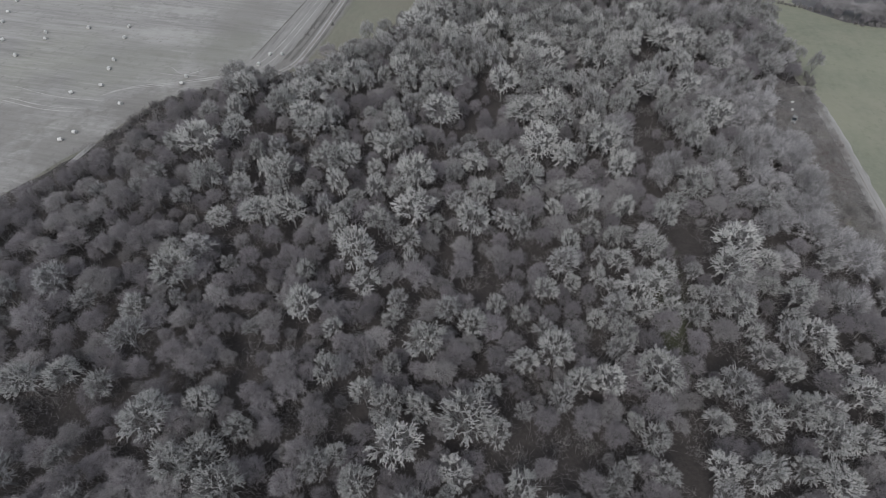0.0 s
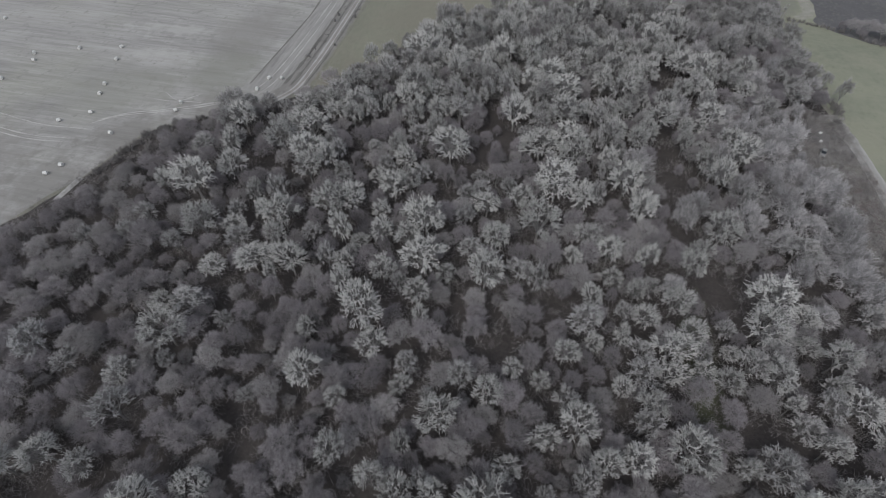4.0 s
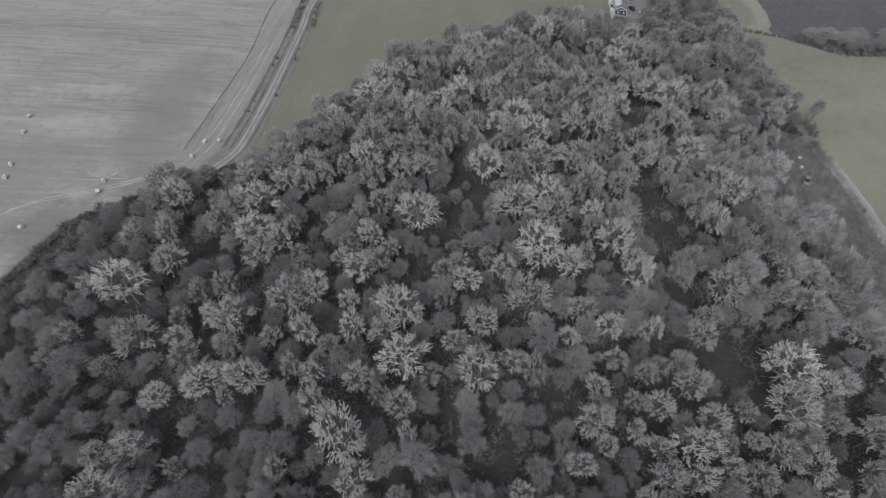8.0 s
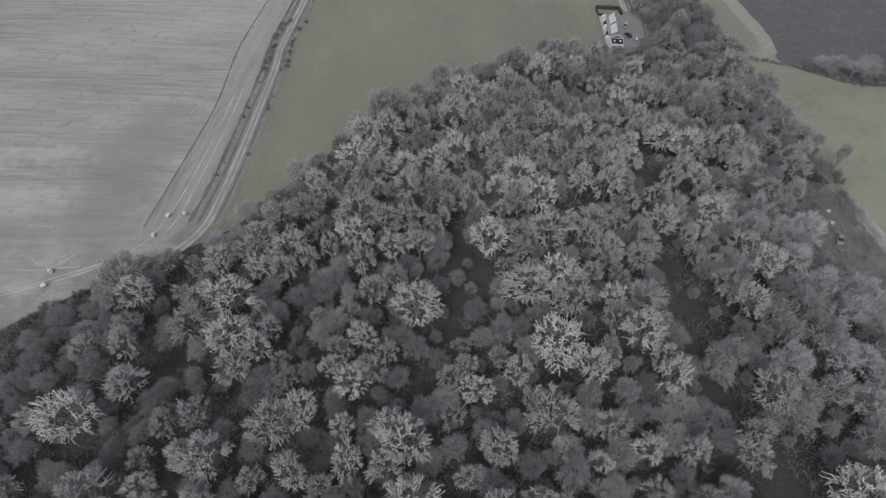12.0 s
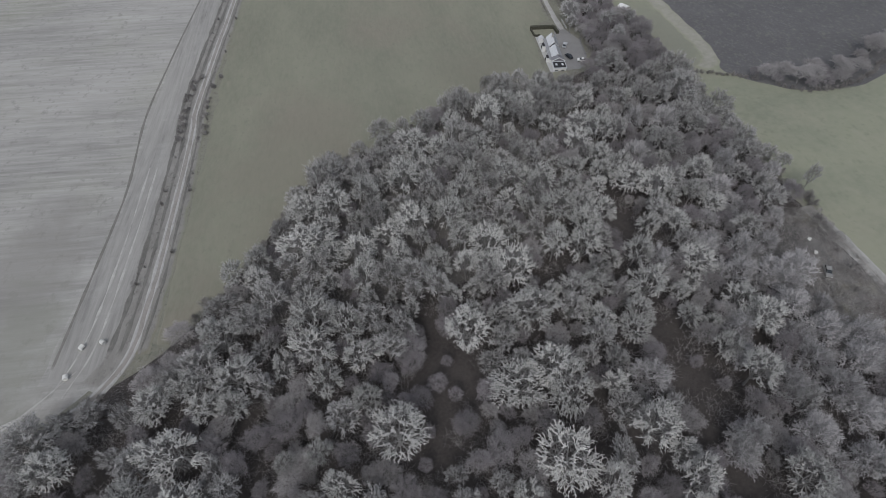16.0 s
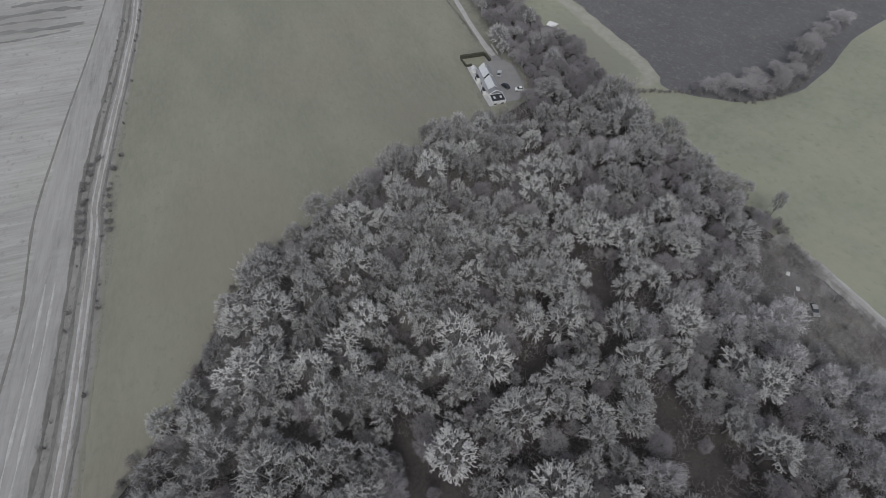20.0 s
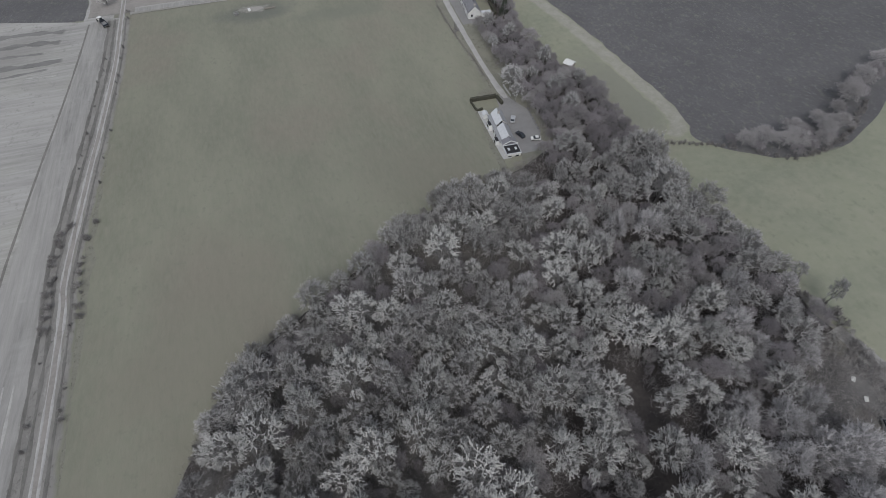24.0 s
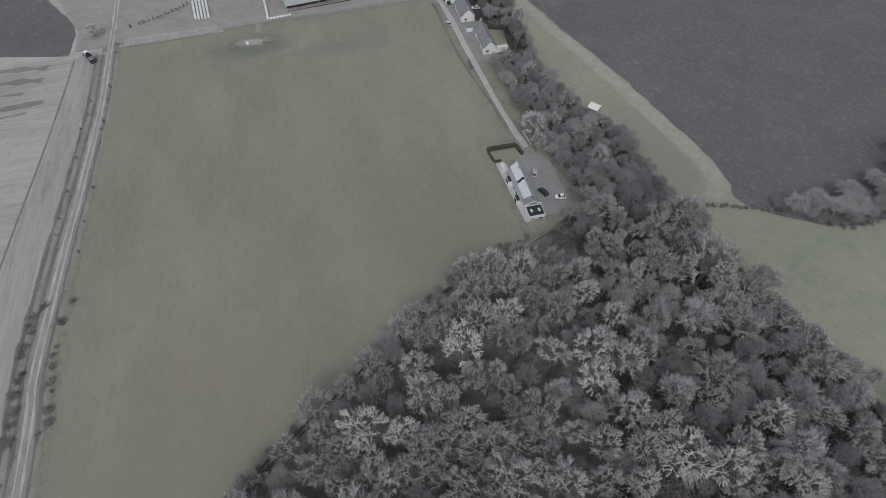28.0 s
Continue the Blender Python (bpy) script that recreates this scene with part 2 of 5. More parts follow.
patch(M["stubble"], -160, 205, 44, 11, (0.43, 0.42, 0.40), 0.5, 1.5, 0.15)
patch(M["stubble"], -128, 210, 20, 40, (0.23, 0.22, 0.205), 0.6)
patch(M["stubble"], -124, 178, 26, 34, (0.225, 0.226, 0.196), 0.6, 0.8, 0.08)
patch(M["stubble"], -160, 160, 40, 30, (0.25, 0.25, 0.218), 0.5, 0.8, 0.08)
patch(M["meadow"], 110, 318, 17, 50, (0.2, 0.2, 0.168), 0.7)
patch(M["stubble"], -150, 425, 45, 32, (0.25, 0.24, 0.225), 0.6)
patch(M["scrub"], 88, 188, 14, 16, (0.085, 0.081, 0.08), 0.75, 0.7, 0.15)
patch(M["scrub"], 101, 150, 7, 22, (0.15, 0.118, 0.112), 0.6, 0.9, 0.2)
patch(M["litter"], 44, 80, 7, 34, (0.1, 0.11, 0.066), 0.7, 0.8, 0.2)
patch(M["pasture"], -55, 245, 46, 70, (0.205, 0.187, 0.152), 0.45, 0.8, 0.05)
patch(M["pasture"], 20, 300, 40, 30, (0.20, 0.185, 0.15), 0.4, 0.8, 0.05)
patch(M["pasture"], -27, 432, 26, 13, (0.125, 0.13, 0.118), 0.65)
patch(M["pasture"], -27, 436, 11, 5, (0.34, 0.322, 0.30), 0.85, 0.8, 0.3)
patch(M["pasture"], 10, 420, 30, 10, (0.165, 0.17, 0.14), 0.5)

# ---- the lie of the land ----
def land(x, y):
    """Height of the ground: a slope falling away to the north, with a hollow where the house stands."""
    yy = min(max(y, -120.0), 480.0)
    hollow = 9.0 * math.exp(-((x - 60) ** 2 + (y - 320) ** 2) / 6050)
    dip = 2.5 * math.exp(-((x + 95) ** 2 + (y - 270) ** 2) / 3200)
    return 12.0 - 0.062 * yy - hollow - dip


def mesh_of(name, verts, faces, mat, smooth=True):
    me = bpy.data.meshes.new(name)
    me.from_pydata(verts, [], faces)
    me.materials.append(mat)
    if smooth:
        me.shade_smooth()
    me.update()
    return me


def at(line, y):
    """x of a boundary, given as (y, x) pairs, at y."""
    return float(np.interp(y, [p[0] for p in line], [p[1] for p in line]))


def axis(lo, hi, step, far):
    inner = list(np.arange(lo, hi + 0.1, step))
    return [lo - far, lo - far / 2, lo - far / 5, lo - far / 12, lo - far / 40] + inner + [hi + far / 40, hi + far / 12, hi + far / 5, hi + far / 2, hi + far]


gx, gy = axis(-320, 420, 5.0, 2400), axis(-120, 560, 5.0, 2400)
gv = [(x, y, land(x, y)) for y in gy for x in gx]
gf = [(j * len(gx) + i, j * len(gx) + i + 1, (j + 1) * len(gx) + i + 1, (j + 1) * len(gx) + i) for j in range(len(gy) - 1) for i in range(len(gx) - 1)]
tagged(new("ground", mesh_of("ground", gv, gf, M["grass"])), "rough winter grassland falling gently to the north", "ground", kind="structure")


def sheet(name, left, right, y0, y1, lift, mat, label, fray=0.0, cell=4.0, category="ground"):
    """A piece of ground between two boundaries given as (y, x) pairs."""
    rows = max(2, int((y1 - y0) / 2.5))
    wide = max(abs(at(right, y) - at(left, y)) for y in np.linspace(y0, y1, 12))
    cols = min(90, max(2, int(wide / cell)))
    verts, faces = [], []
    for j in range(rows + 1):
        y = y0 + (y1 - y0) * j / rows
        a = at(left, y) + fray * noise.noise((y * 0.13, 3.1, lift))
        b = at(right, y) + fray * noise.noise((y * 0.13, 7.7, lift))
        for i in range(cols + 1):
            x = a + (b - a) * i / cols
            verts.append((x, y, land(x, y) + (0.0 if cell > 2 and i in (0, cols) else lift)))
    for j in range(rows):
        for i in range(cols):
            k = j * (cols + 1) + i
            faces.append((k, k + 1, k + cols + 2, k + cols + 1))
    me = mesh_of(name, verts, faces, mat)
    inner = [float(0 < i < cols and 0 < j < rows) for j in range(rows + 1) for i in range(cols + 1)]
    me.attributes.new("cover", "FLOAT", "POINT").data.foreach_set("value", inner)
    return tagged(new(name, me), label, category, kind="structure")


def smooth_line(pts, step):
    """Points along a gently curving line through pts."""
    v = [Vector((*p[:2], 0)) for p in pts]
    v = [2 * v[0] - v[1], *v, 2 * v[-1] - v[-2]]
    out = []
    for i in range(1, len(v) - 2):
        p0, p1, p2, p3 = v[i - 1 : i + 3]
        n = max(1, int((p2 - p1).length / step))
        for k in range(n):
            t = k / n
            out.append(0.5 * (2 * p1 + (p2 - p0) * t + (2 * p0 - 5 * p1 + 4 * p2 - p3) * t * t + (3 * p1 - p0 - 3 * p2 + p3) * t ** 3))
    return out + [v[-2]]


def ribbon(name, pts, width, lift, mat, label, offset=0.0, wobble=0.15, category="track", tag=True):
    line = smooth_line(pts, 2.0)
    verts, faces = [], []
    for i, p in enumerate(line):
        d = (line[min(i + 1, len(line) - 1)] - line[max(i - 1, 0)]).normalized()
        side = Vector((d.y, -d.x, 0))
        w = width * (1 + wobble * noise.noise((i * 0.37, offset, lift * 50))) / 2
        for s in (-1, -0.5, 0.5, 1):
            q = p + side * (offset + s * w)
            verts.append((q.x, q.y, land(q.x, q.y) + (lift if abs(s) < 1 else lift * 0.25)))
    for i in range(len(line) - 1):
        for k in range(3):
            a = i * 4 + k
            faces.append((a, a + 1, a + 5, a + 4))
    me = mesh_of(name, verts, faces, mat)
    ends = (0, len(line) - 1)
    me.attributes.new("cover", "FLOAT", "POINT").data.foreach_set("value", [float(k in (1, 2) and i not in ends) for i in range(len(line)) for k in range(4)])
    ob = new(name, me)
    return tagged(ob, label, category, kind="structure") if tag else ob


# boundaries, as (y, x)
WOOD_W = [(-60, -192), (80, -153), (112, -139), (138, -132), (157, -108), (168, -91), (180, -79), (200, -66), (227, -54), (243, -37), (255, -18), (271, 5), (283, 25), (290, 50), (312, 71), (335, 70), (350, 69), (470, 69.5)]
WOOD_E = [(-60, 200), (60, 150), (93, 112), (110, 108), (160, 107), (188, 105), (200, 103), (240, 101), (265, 98), (285, 102), (301, 103), (329, 103), (346, 97), (373, 90), (407, 95), (470, 97)]
CLEAR_W = [(92, 110), (105, 92), (115, 86), (132, 88), (141, 90), (148, 85), (158, 81), (168, 79), (180, 76), (187, 80), (198, 98)]
FIELD_E = [(-60, -193), (80, -154), (112, -140), (138, -133), (157, -109), (164, -102), (170, -97.5), (300, -98), (460, -93.5)]
DARK_W = [(257, 152), (262, 137), (270, 127.5), (279, 120.5), (286, 118.5), (290, 121), (297, 122.5), (311, 122.5), (327, 121.5), (359, 118.5), (383, 114), (407, 109.5), (434, 105.5), (520, 98)]
DARK_E = [(257, 154), (259, 166), (268, 187), (283, 212), (292, 239), (300, 300), (520, 410)]

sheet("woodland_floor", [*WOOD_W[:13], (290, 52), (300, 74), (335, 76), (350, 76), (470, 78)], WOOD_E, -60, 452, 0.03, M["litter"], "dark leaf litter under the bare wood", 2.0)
sheet("field_west", [(-60, -320), (560, -320)], [*FIELD_E, (520, -100)], -60, 520, 0.055, M["stubble"], "pale grey stubble field with faint drill lines", 1.0)
sheet("headland", [(168, -113), (223, -109.5), (242, -110), (280, -113), (317, -111), (371, -107), (412, -105), (450, -104)], [(166, -99), (176, -95), (210, -94.5), (300, -96), (450, -91)], 168, 448, 0.08, M["headland"], "pale headland marked by long wheel tracks", 0.8, 1.5)
sheet("pasture", [(176, -87), (300, -88), (400, -85.5), (470, -85)], [(176, -84), (200, -67), (227, -55), (243, -38), (255, -19), (271, 4), (283, 24), (290, 48), (338, 52), (346, 62.5), (470, 63)], 176, 449, 0.06, M["pasture"], "close-grazed grey-green winter pasture", 1.2)
sheet("meadow", [(40, 130), (93, 113), (110, 110), (160, 108), (188, 106.5), (200, 104.5), (240, 103), (265, 100), (285, 104), (301, 104), (329, 104), (346, 99), (373, 92), (407, 96), (520, 99)], [(40, 420), (520, 420)], 40, 520, 0.06, M["meadow"], "yellowish-green meadow grass", 1.2)
sheet("field_north_east", DARK_W, DARK_E, 257, 520, 0.09, M["plough"], "dark ploughed field", 1.5)
sheet("field_north_west", [(449, -108), (458.5, -137), (475, -190), (515, -320), (560, -320)], [(449, -107.6), (470, -105.5), (480, -107), (509, -121), (560, -140)], 449, 560, 0.09, M["plough"], "dark brown ploughed field", 1.0)
sheet("clearing_floor", CLEAR_W, [(92, 112), (110, 108), (160, 106.5), (188, 104.5), (198, 103)], 92, 198, 0.06, M["scrub"], "brambles and dead bracken in the open clearing", 1.5, 2.5)
sheet("farmyard", [(450, -108), (470, -108), (490, -116), (560, -130)], [(450, 60), (560, 60)], 452, 560, 0.07, M["mud"], "trampled grey farmyard", 1.0)

sheet("woodland_floor_north", [(178, -60), (184, -73), (200, -64), (227, -52), (243, -35), (255, -16), (271, 7), (283, 27), (290, 52)], [(178, -44), (186, 4), (196, 26), (210, 35), (230, 40), (250, 50), (270, 54), (290, 56)], 178, 290, 0.055, M["litter_brown"], "brown leaf litter under the thinner trees", 3.0)
TRACK = [(-103, 159), (-98, 164), (-93, 174), (-92, 190), (-92, 210), (-94, 267), (-95, 285), (-92.5, 330), (-91, 352), (-89, 401), (-89.5, 440), (-90, 500)]
LANE = [(66.5, 335), (65.5, 350), (65, 365), (65, 385), (65.2, 405), (66, 430), (66.5, 500)]
ribbon("track_verge", [*TRACK[1:-1], (-89.8, 447)], 6.0, 0.125, M["verge_west"], "dark weedy verge between farm track and stubble", -3.4, 0.35)
ribbon("track_verge", [*TRACK[2:-1], (-89.8, 447)], 4.2, 0.12, M["verge"], "rough grass verge between farm track and pasture", 2.4, 0.35)
for off, wide in ((-5.3, 1.7), (-2.7, 1.5), (2.3, 1.2)):
    ribbon("weed_line", [*TRACK[2:-1], (-89.8, 447)], wide, 0.165, M["weed_line"], "dark broken line of dead weeds beside the track", off, 0.9)
ribbon("track", TRACK, 3.0, 0.15, M["mud"], "stony farm track between rough verges")
ribbon("wheel_track", TRACK, 0.85, 0.175, M["gravel"], "pale worn wheel line of the farm track", -0.8, 1.2)
ribbon("wheel_track", TRACK, 0.85, 0.175, M["gravel"], "pale worn wheel line of the farm track", 0.8, 1.2)
ribbon("lane_verge", [(63.6, 348), (63.4, 362), (62.6, 378), (62, 395), (62.2, 420), (63.6, 446)], 4.4, 0.1, M["grass"], "rough grass verge between lane and fence", 0, 0.2)
ribbon("lane", LANE, 2.8, 0.15, M["gravel"], "pale narrow lane past the cottages", category="lane")
ribbon("concrete_strip", [(-140.9, 101.6), (-140.4, 106.8), (-139.8, 112.0)], 2.0, 0.15, M["gravel"], "short strip of pale concrete at the wood's edge", 0, 0.05)
ribbon("wheel_rut", [(-111, 172), (-110, 200), (-109.5, 225), (-110, 243), (-113, 280), (-111, 317), (-107, 371), (-105, 412), (-104, 446)], 1.2, 0.105, M["rut"], "dark rut along the edge of the headland", 0, 0.5)


# ---- trees ----
def prism(verts, faces, a, b, ra, rb, n):
    d = (b - a).normalized()
    u = d.orthogonal().normalized()
    w = d.cross(u)
    k = len(verts)
    for i in range(n):
        q = u * math.cos(6.2832 * i / n) + w * math.sin(6.2832 * i / n)
        verts.append(tuple(a + q * ra))
    if rb <= 0:
        verts.append(tuple(b))
        faces.extend((k + i, k + (i + 1) % n, k + n) for i in range(n))
        return
    for i in range(n):
        q = u * math.cos(6.2832 * i / n) + w * math.sin(6.2832 * i / n)
        verts.append(tuple(b + q * rb))
    faces.extend((k + i, k + (i + 1) % n, k + n + (i + 1) % n, k + n + i) for i in range(n))


def rand_dir(rng, low=-1.0):
    z = rng.uniform(low, 1)
    a = rng.uniform(0, 6.2832)
    s = math.sqrt(1 - z * z)
    return Vector((s * math.cos(a), s * math.sin(a), z))


def twig(verts, faces, p, q, w, rng):
    """One fine twig, a sliver that tapers from p to its tip q."""
    side = (q - p).cross(rand_dir(rng)).normalized() * w
    n = len(verts)
    verts += [p - side, p + side, q]
    faces.append((n, n + 1, n + 2))


def crown_haze(seed, centre, radius, squash, low, lobes, reaches, sharp, swell, count, long, wide, lift, depth=0.5):
    """Fine twigs all through the outer part of a crown whose surface swells round the lobes."""
    rs = np.random.RandomState(seed)
    z = low + (1 - low) * rs.rand(count) ** 0.72
    a = rs.rand(count) * 6.2832
    s = np.sqrt(1 - z * z)
    d = np.stack([s * np.cos(a), s * np.sin(a), z], 1)
    near = np.array(lobes) @ d.T
    which = near.argmax(0)
    pull = np.exp((near - 1) * sharp * 0.6)
    reach = (pull * np.array(reaches)[:, None]).sum(0) / pull.sum(0)
    reach *= 1 - swell + swell * np.exp((near.max(0) - 1) * sharp)
    r = reach * (1 - depth * rs.rand(count) ** 1.6) * (0.86 + 0.26 * rs.rand(count))
    p = np.array(centre) + d * (radius * r)[:, None] * np.array([1, 1, squash])
    loose = rs.normal(size=(count, 3))
    way = d * 0.3 + np.array(lobes)[which] * 0.25 + loose * 0.62 + np.array([0, 0, lift * 0.5])
    way /= np.linalg.norm(way, axis=1)[:, None]
    length = long * rs.uniform(0.55, 1.25, count)
    p -= way * (length * 0.6)[:, None]
    side = np.cross(way, rs.normal(size=(count, 3)))
    side *= (wide * rs.uniform(0.7, 1.2, count) / np.linalg.norm(side, axis=1))[:, None]
    v = np.stack([p - side, p + side, p + way * length[:, None]], 1).reshape(-1, 3)
    return v.tolist(), [(3 * i, 3 * i + 1, 3 * i + 2) for i in range(count)]


def bare_tree(name, seed, high, radius, clumps, fan, bough_w, haze, low, mats, limbs=7, squash=0.95, trunk_r=0.26, swell=0.22, sharp=24.0, lift=0.25):
    """A leafless tree: a trunk that forks into limbs and boughs, fans of branchlets to the crown's surface, and a haze of fine twigs."""
    rng = random.Random(seed)
    tree = new(name)
    tv, tf, bv, bf = [], [], [], []
    fork = Vector((rng.uniform(-0.3, 0.3), rng.uniform(-0.3, 0.3), high * 0.3))
    prism(tv, tf, Vector((0, 0, -0.5)), Vector((0, 0, 0.5)), trunk_r * 1.5, trunk_r, 6)
    prism(tv, tf, Vector((0, 0, 0.5)), fork, trunk_r, trunk_r * 0.75, 6)
    centre = Vector((0, 0, high - radius * squash))
    ends = []
    for i in range(limbs):
        a = 6.2832 * (i + rng.uniform(-0.3, 0.3)) / limbs
        r = radius * rng.uniform(0.35, 0.65) if i else 0.1
        end = centre + Vector((math.cos(a) * r, math.sin(a) * r, radius * squash * rng.uniform(0.1, 0.5)))
        mid = fork.lerp(end, 0.5) + Vector((math.cos(a), math.sin(a), -0.3)) * radius * 0.12
        prism(tv, tf, fork - Vector((0, 0, rng.uniform(0, 1.2))), mid, trunk_r * 0.5, trunk_r * 0.34, 4)
        prism(tv, tf, mid, end, trunk_r * 0.34, trunk_r * 0.15, 4)
        ends += [mid.lerp(end, 0.4), end]
    lobes, reaches = [], []
    for i in range(clumps):
        z = low + (1 - low) * min(0.99, max(0.0, (i + rng.uniform(-0.3, 1.2)) / clumps)) if i < clumps - 1 else 0.985
        a = i * 2.39996 + rng.uniform(-0.7, 0.7)
        s = math.sqrt(max(0.0, 1 - z * z))
        d = Vector((s * math.cos(a), s * math.sin(a), z))
        lobes.append(tuple(d))
        reach = rng.uniform(0.92, 1.06) + 0.26 * noise.noise(d * 1.3 + Vector((seed * 3.7, 0, 0)))
        reaches.append(reach)
        long = radius * rng.uniform(0.3, 0.46)
        face = (d + Vector((0, 0, lift))).normalized()
        root = centre + Vector((d.x, d.y, d.z * squash)) * radius * reach - face * long
        stem = min(ends, key=lambda q: (q - root).length)
        prism(tv, tf, stem, root, bough_w * 1.6, bough_w * 1.3, 3)
        for k in range(fan):
            turn = k * 2.39996 + a
            side = face.orthogonal().normalized()
            side = side * math.cos(turn) + face.cross(side) * math.sin(turn)
            way = (face + side * math.sqrt((k + 0.4) / fan) * 0.8).normalized()
            span = long * rng.uniform(0.7, 1.1) * (1 - 0.16 * k / fan)
            knots = [root]
            for j in range(3):
                knots.append(knots[-1] + (way + rand_dir(rng) * 0.65).normalized() * span * 0.37)
            for j in range(3):
                prism(bv, bf, knots[j], knots[j + 1], bough_w * (1.25 - 0.25 * j), bough_w * (1.0 - 0.25 * j), 3)
                for _ in range(1 + (j > 0)):
                    p = knots[j].lerp(knots[j + 1], rng.uniform(0.4, 1.0))
                    prism(bv, bf, p, p + (way * 0.6 + rand_dir(rng)).normalized() * span * rng.uniform(0.18, 0.3), bough_w * 0.95, bough_w * 0.4, 3)
    wv, wf = crown_haze(seed, centre, radius, squash, low - 0.15, lobes, reaches, sharp, swell, *haze, lift)
    n = len(bv)
    crown = mesh_of(name + "_crown", bv + wv, bf + [tuple(k + n for k in q) for q in wf], mats[0], False)
    crown.materials.append(mats[1])
    crown.polygons.foreach_set("material_index", [0] * len(bf) + [1] * len(wf))
    for part_name, me in (("trunk", mesh_of(name + "_trunk", tv, tf, M["bark"], False)), ("crown", crown)):
        ob = new(part_name, me)
        ob.parent = tree
    return tree


def bush(name, seed, high, radius, stems, twigs, twig_w, mat):
    """A dense leafless bush: many stems from the ground with fine twigs."""
    rng = random.Random(seed)
    root = new(name)
    sv, sf, wv, wf = [], [], [], []
    for _ in range(stems):
        d = rand_dir(rng, 0.1)
        tip = Vector((d.x * radius, d.y * radius, 0.15 + d.z * high)) * rng.uniform(0.75, 1.0)
        base = Vector((d.x * radius * 0.2, d.y * radius * 0.2, -0.1))
        prism(sv, sf, base, tip, 0.05, 0.02, 3)
        for _ in range(twigs):
            s = base.lerp(tip, rng.uniform(0.4, 1.0))
            way = (d * 0.5 + Vector((0, 0, 0.3)) + rand_dir(rng) * 0.8).normalized()
            twig(wv, wf, s, s + way * radius * rng.uniform(0.25, 0.5), twig_w, rng)
    for part_name, v, f in (("stem", sv, sf), ("crown", wv, wf)):
        ob = new(part_name, mesh_of(name + "_" + part_name, v, f, mat, False))
        ob.parent = root
    return root


def leafy_tree(name, seed, high, radius, leaves, mat, bark):
    """A dark evergreen: a trunk and a cone of many small leaf sprays."""
    rng = random.Random(seed)
    tree = new(name)
    tv, tf, lv, lf = [], [], [], []
    prism(tv, tf, Vector((0, 0, -0.4)), Vector((0, 0, high * 0.9)), 0.22, 0.05, 6)
    for _ in range(leaves):
        h = rng.random() ** 0.8
        a = rng.uniform(0, 6.2832)
        r = radius * (1 - h) ** 0.7 * rng.uniform(0.5, 1.0) * (1 + 0.3 * noise.noise((math.cos(a) * 2, math.sin(a) * 2, h * 5 + seed)))
        p = Vector((math.cos(a) * r, math.sin(a) * r, high * (0.08 + 0.92 * h)))
        way = (Vector((math.cos(a), math.sin(a), 0.2)) + rand_dir(rng) * 0.7).normalized()
        prism(lv, lf, p, p + way * rng.uniform(0.5, 0.9), 0.16, 0, 3)
    for part_name, v, f, m in (("trunk", tv, tf, bark), ("crown", lv, lf, mat)):
        ob = new(part_name, mesh_of(name + "_" + part_name, v, f, m, False))
        ob.parent = tree
    return tree


class Kind:
    """Variants of one kind of tree; the first use of a variant moves the pattern, later ones copy it."""

    def __init__(self, patterns, radius, label, category, group):
        self.patterns, self.radius, self.fresh = patterns, radius, [True] * len(patterns)
        self.label, self.category, self.group = label, category, group
        self.count = 0

    def put(self, x, y, radius, rng, tall=1.0, sink=0.0):
        i = rng.randrange(len(self.patterns))
        s = radius / self.radius
        oval = rng.uniform(0.86, 1.16)
        m = Matrix.LocRotScale((x, y, land(x, y) - sink), Euler((rng.uniform(-0.05, 0.05), rng.uniform(-0.05, 0.05), rng.uniform(0, 6.28))), (s * oval, s / oval, (0.5 + 0.5 * s) * tall * rng.uniform(0.86, 1.16)))
        self.count += 1
        if self.fresh[i]:
            self.fresh[i] = False
            self.patterns[i].matrix_basis = m
            return tagged(self.patterns[i], self.label, self.category, self.group)
        return copy_thing(self.patterns[i], m)


OAK = Kind([bare_tree("oak_tree", 11 + i, 11.0, 4.5, 42 + i % 4 * 4, 5, 0.068, (2300, 0.5, 0.036), -0.2, (M["oak"], M["oak_twig"]), 8, 0.95, swell=0.32, sharp=42.0) for i in range(10)], 4.5, "leafless oak with pale lichened branches", "tree", "trees of the wood")
ASH = Kind([bare_tree("ash_tree", 31 + i, 11.0, 4.1, 34 + i % 3 * 3, 5, 0.06, (2500, 0.5, 0.036), -0.2, (M["ash_bough"], M["ash"]), 7, 1.05, swell=0.32, sharp=40.0, lift=0.45) for i in range(7)], 4.1, "tall leafless ash with upswept grey twigs", "tree", "trees of the wood")
ELM = Kind([bare_tree("elm_tree", 191 + i, 10.6, 4.2, 38 + i % 3 * 3, 5, 0.06, (2500, 0.5, 0.036), -0.2, (M["elm_bough"], M["oak_twig"]), 7, 0.95, swell=0.32, sharp=40.0) for i in range(7)], 4.2, "leafless elm with a lobed crown of grey branches", "tree", "trees of the wood")
ALDER = Kind([bare_tree("alder_tree", 111 + i, 9.5, 3.6, 34, 4, 0.03, (4400, 0.45, 0.033), -0.25, (M["alder"], M["alder"]), 5, 1.0, 0.15, 0.32, 42.0) for i in range(5)], 3.6, "leafless alder with a rounded brownish-grey crown", "tree", "trees of the wood")
MAPLE = Kind([bare_tree("maple_tree", 171 + i, 9.5, 3.8, 36, 4, 0.032, (4500, 0.45, 0.033), -0.25, (M["alder"], M["birch"]), 6, 0.95, 0.17, 0.32, 42.0) for i in range(5)], 3.8, "leafless field maple with a dense grey-brown crown", "tree", "trees of the wood")
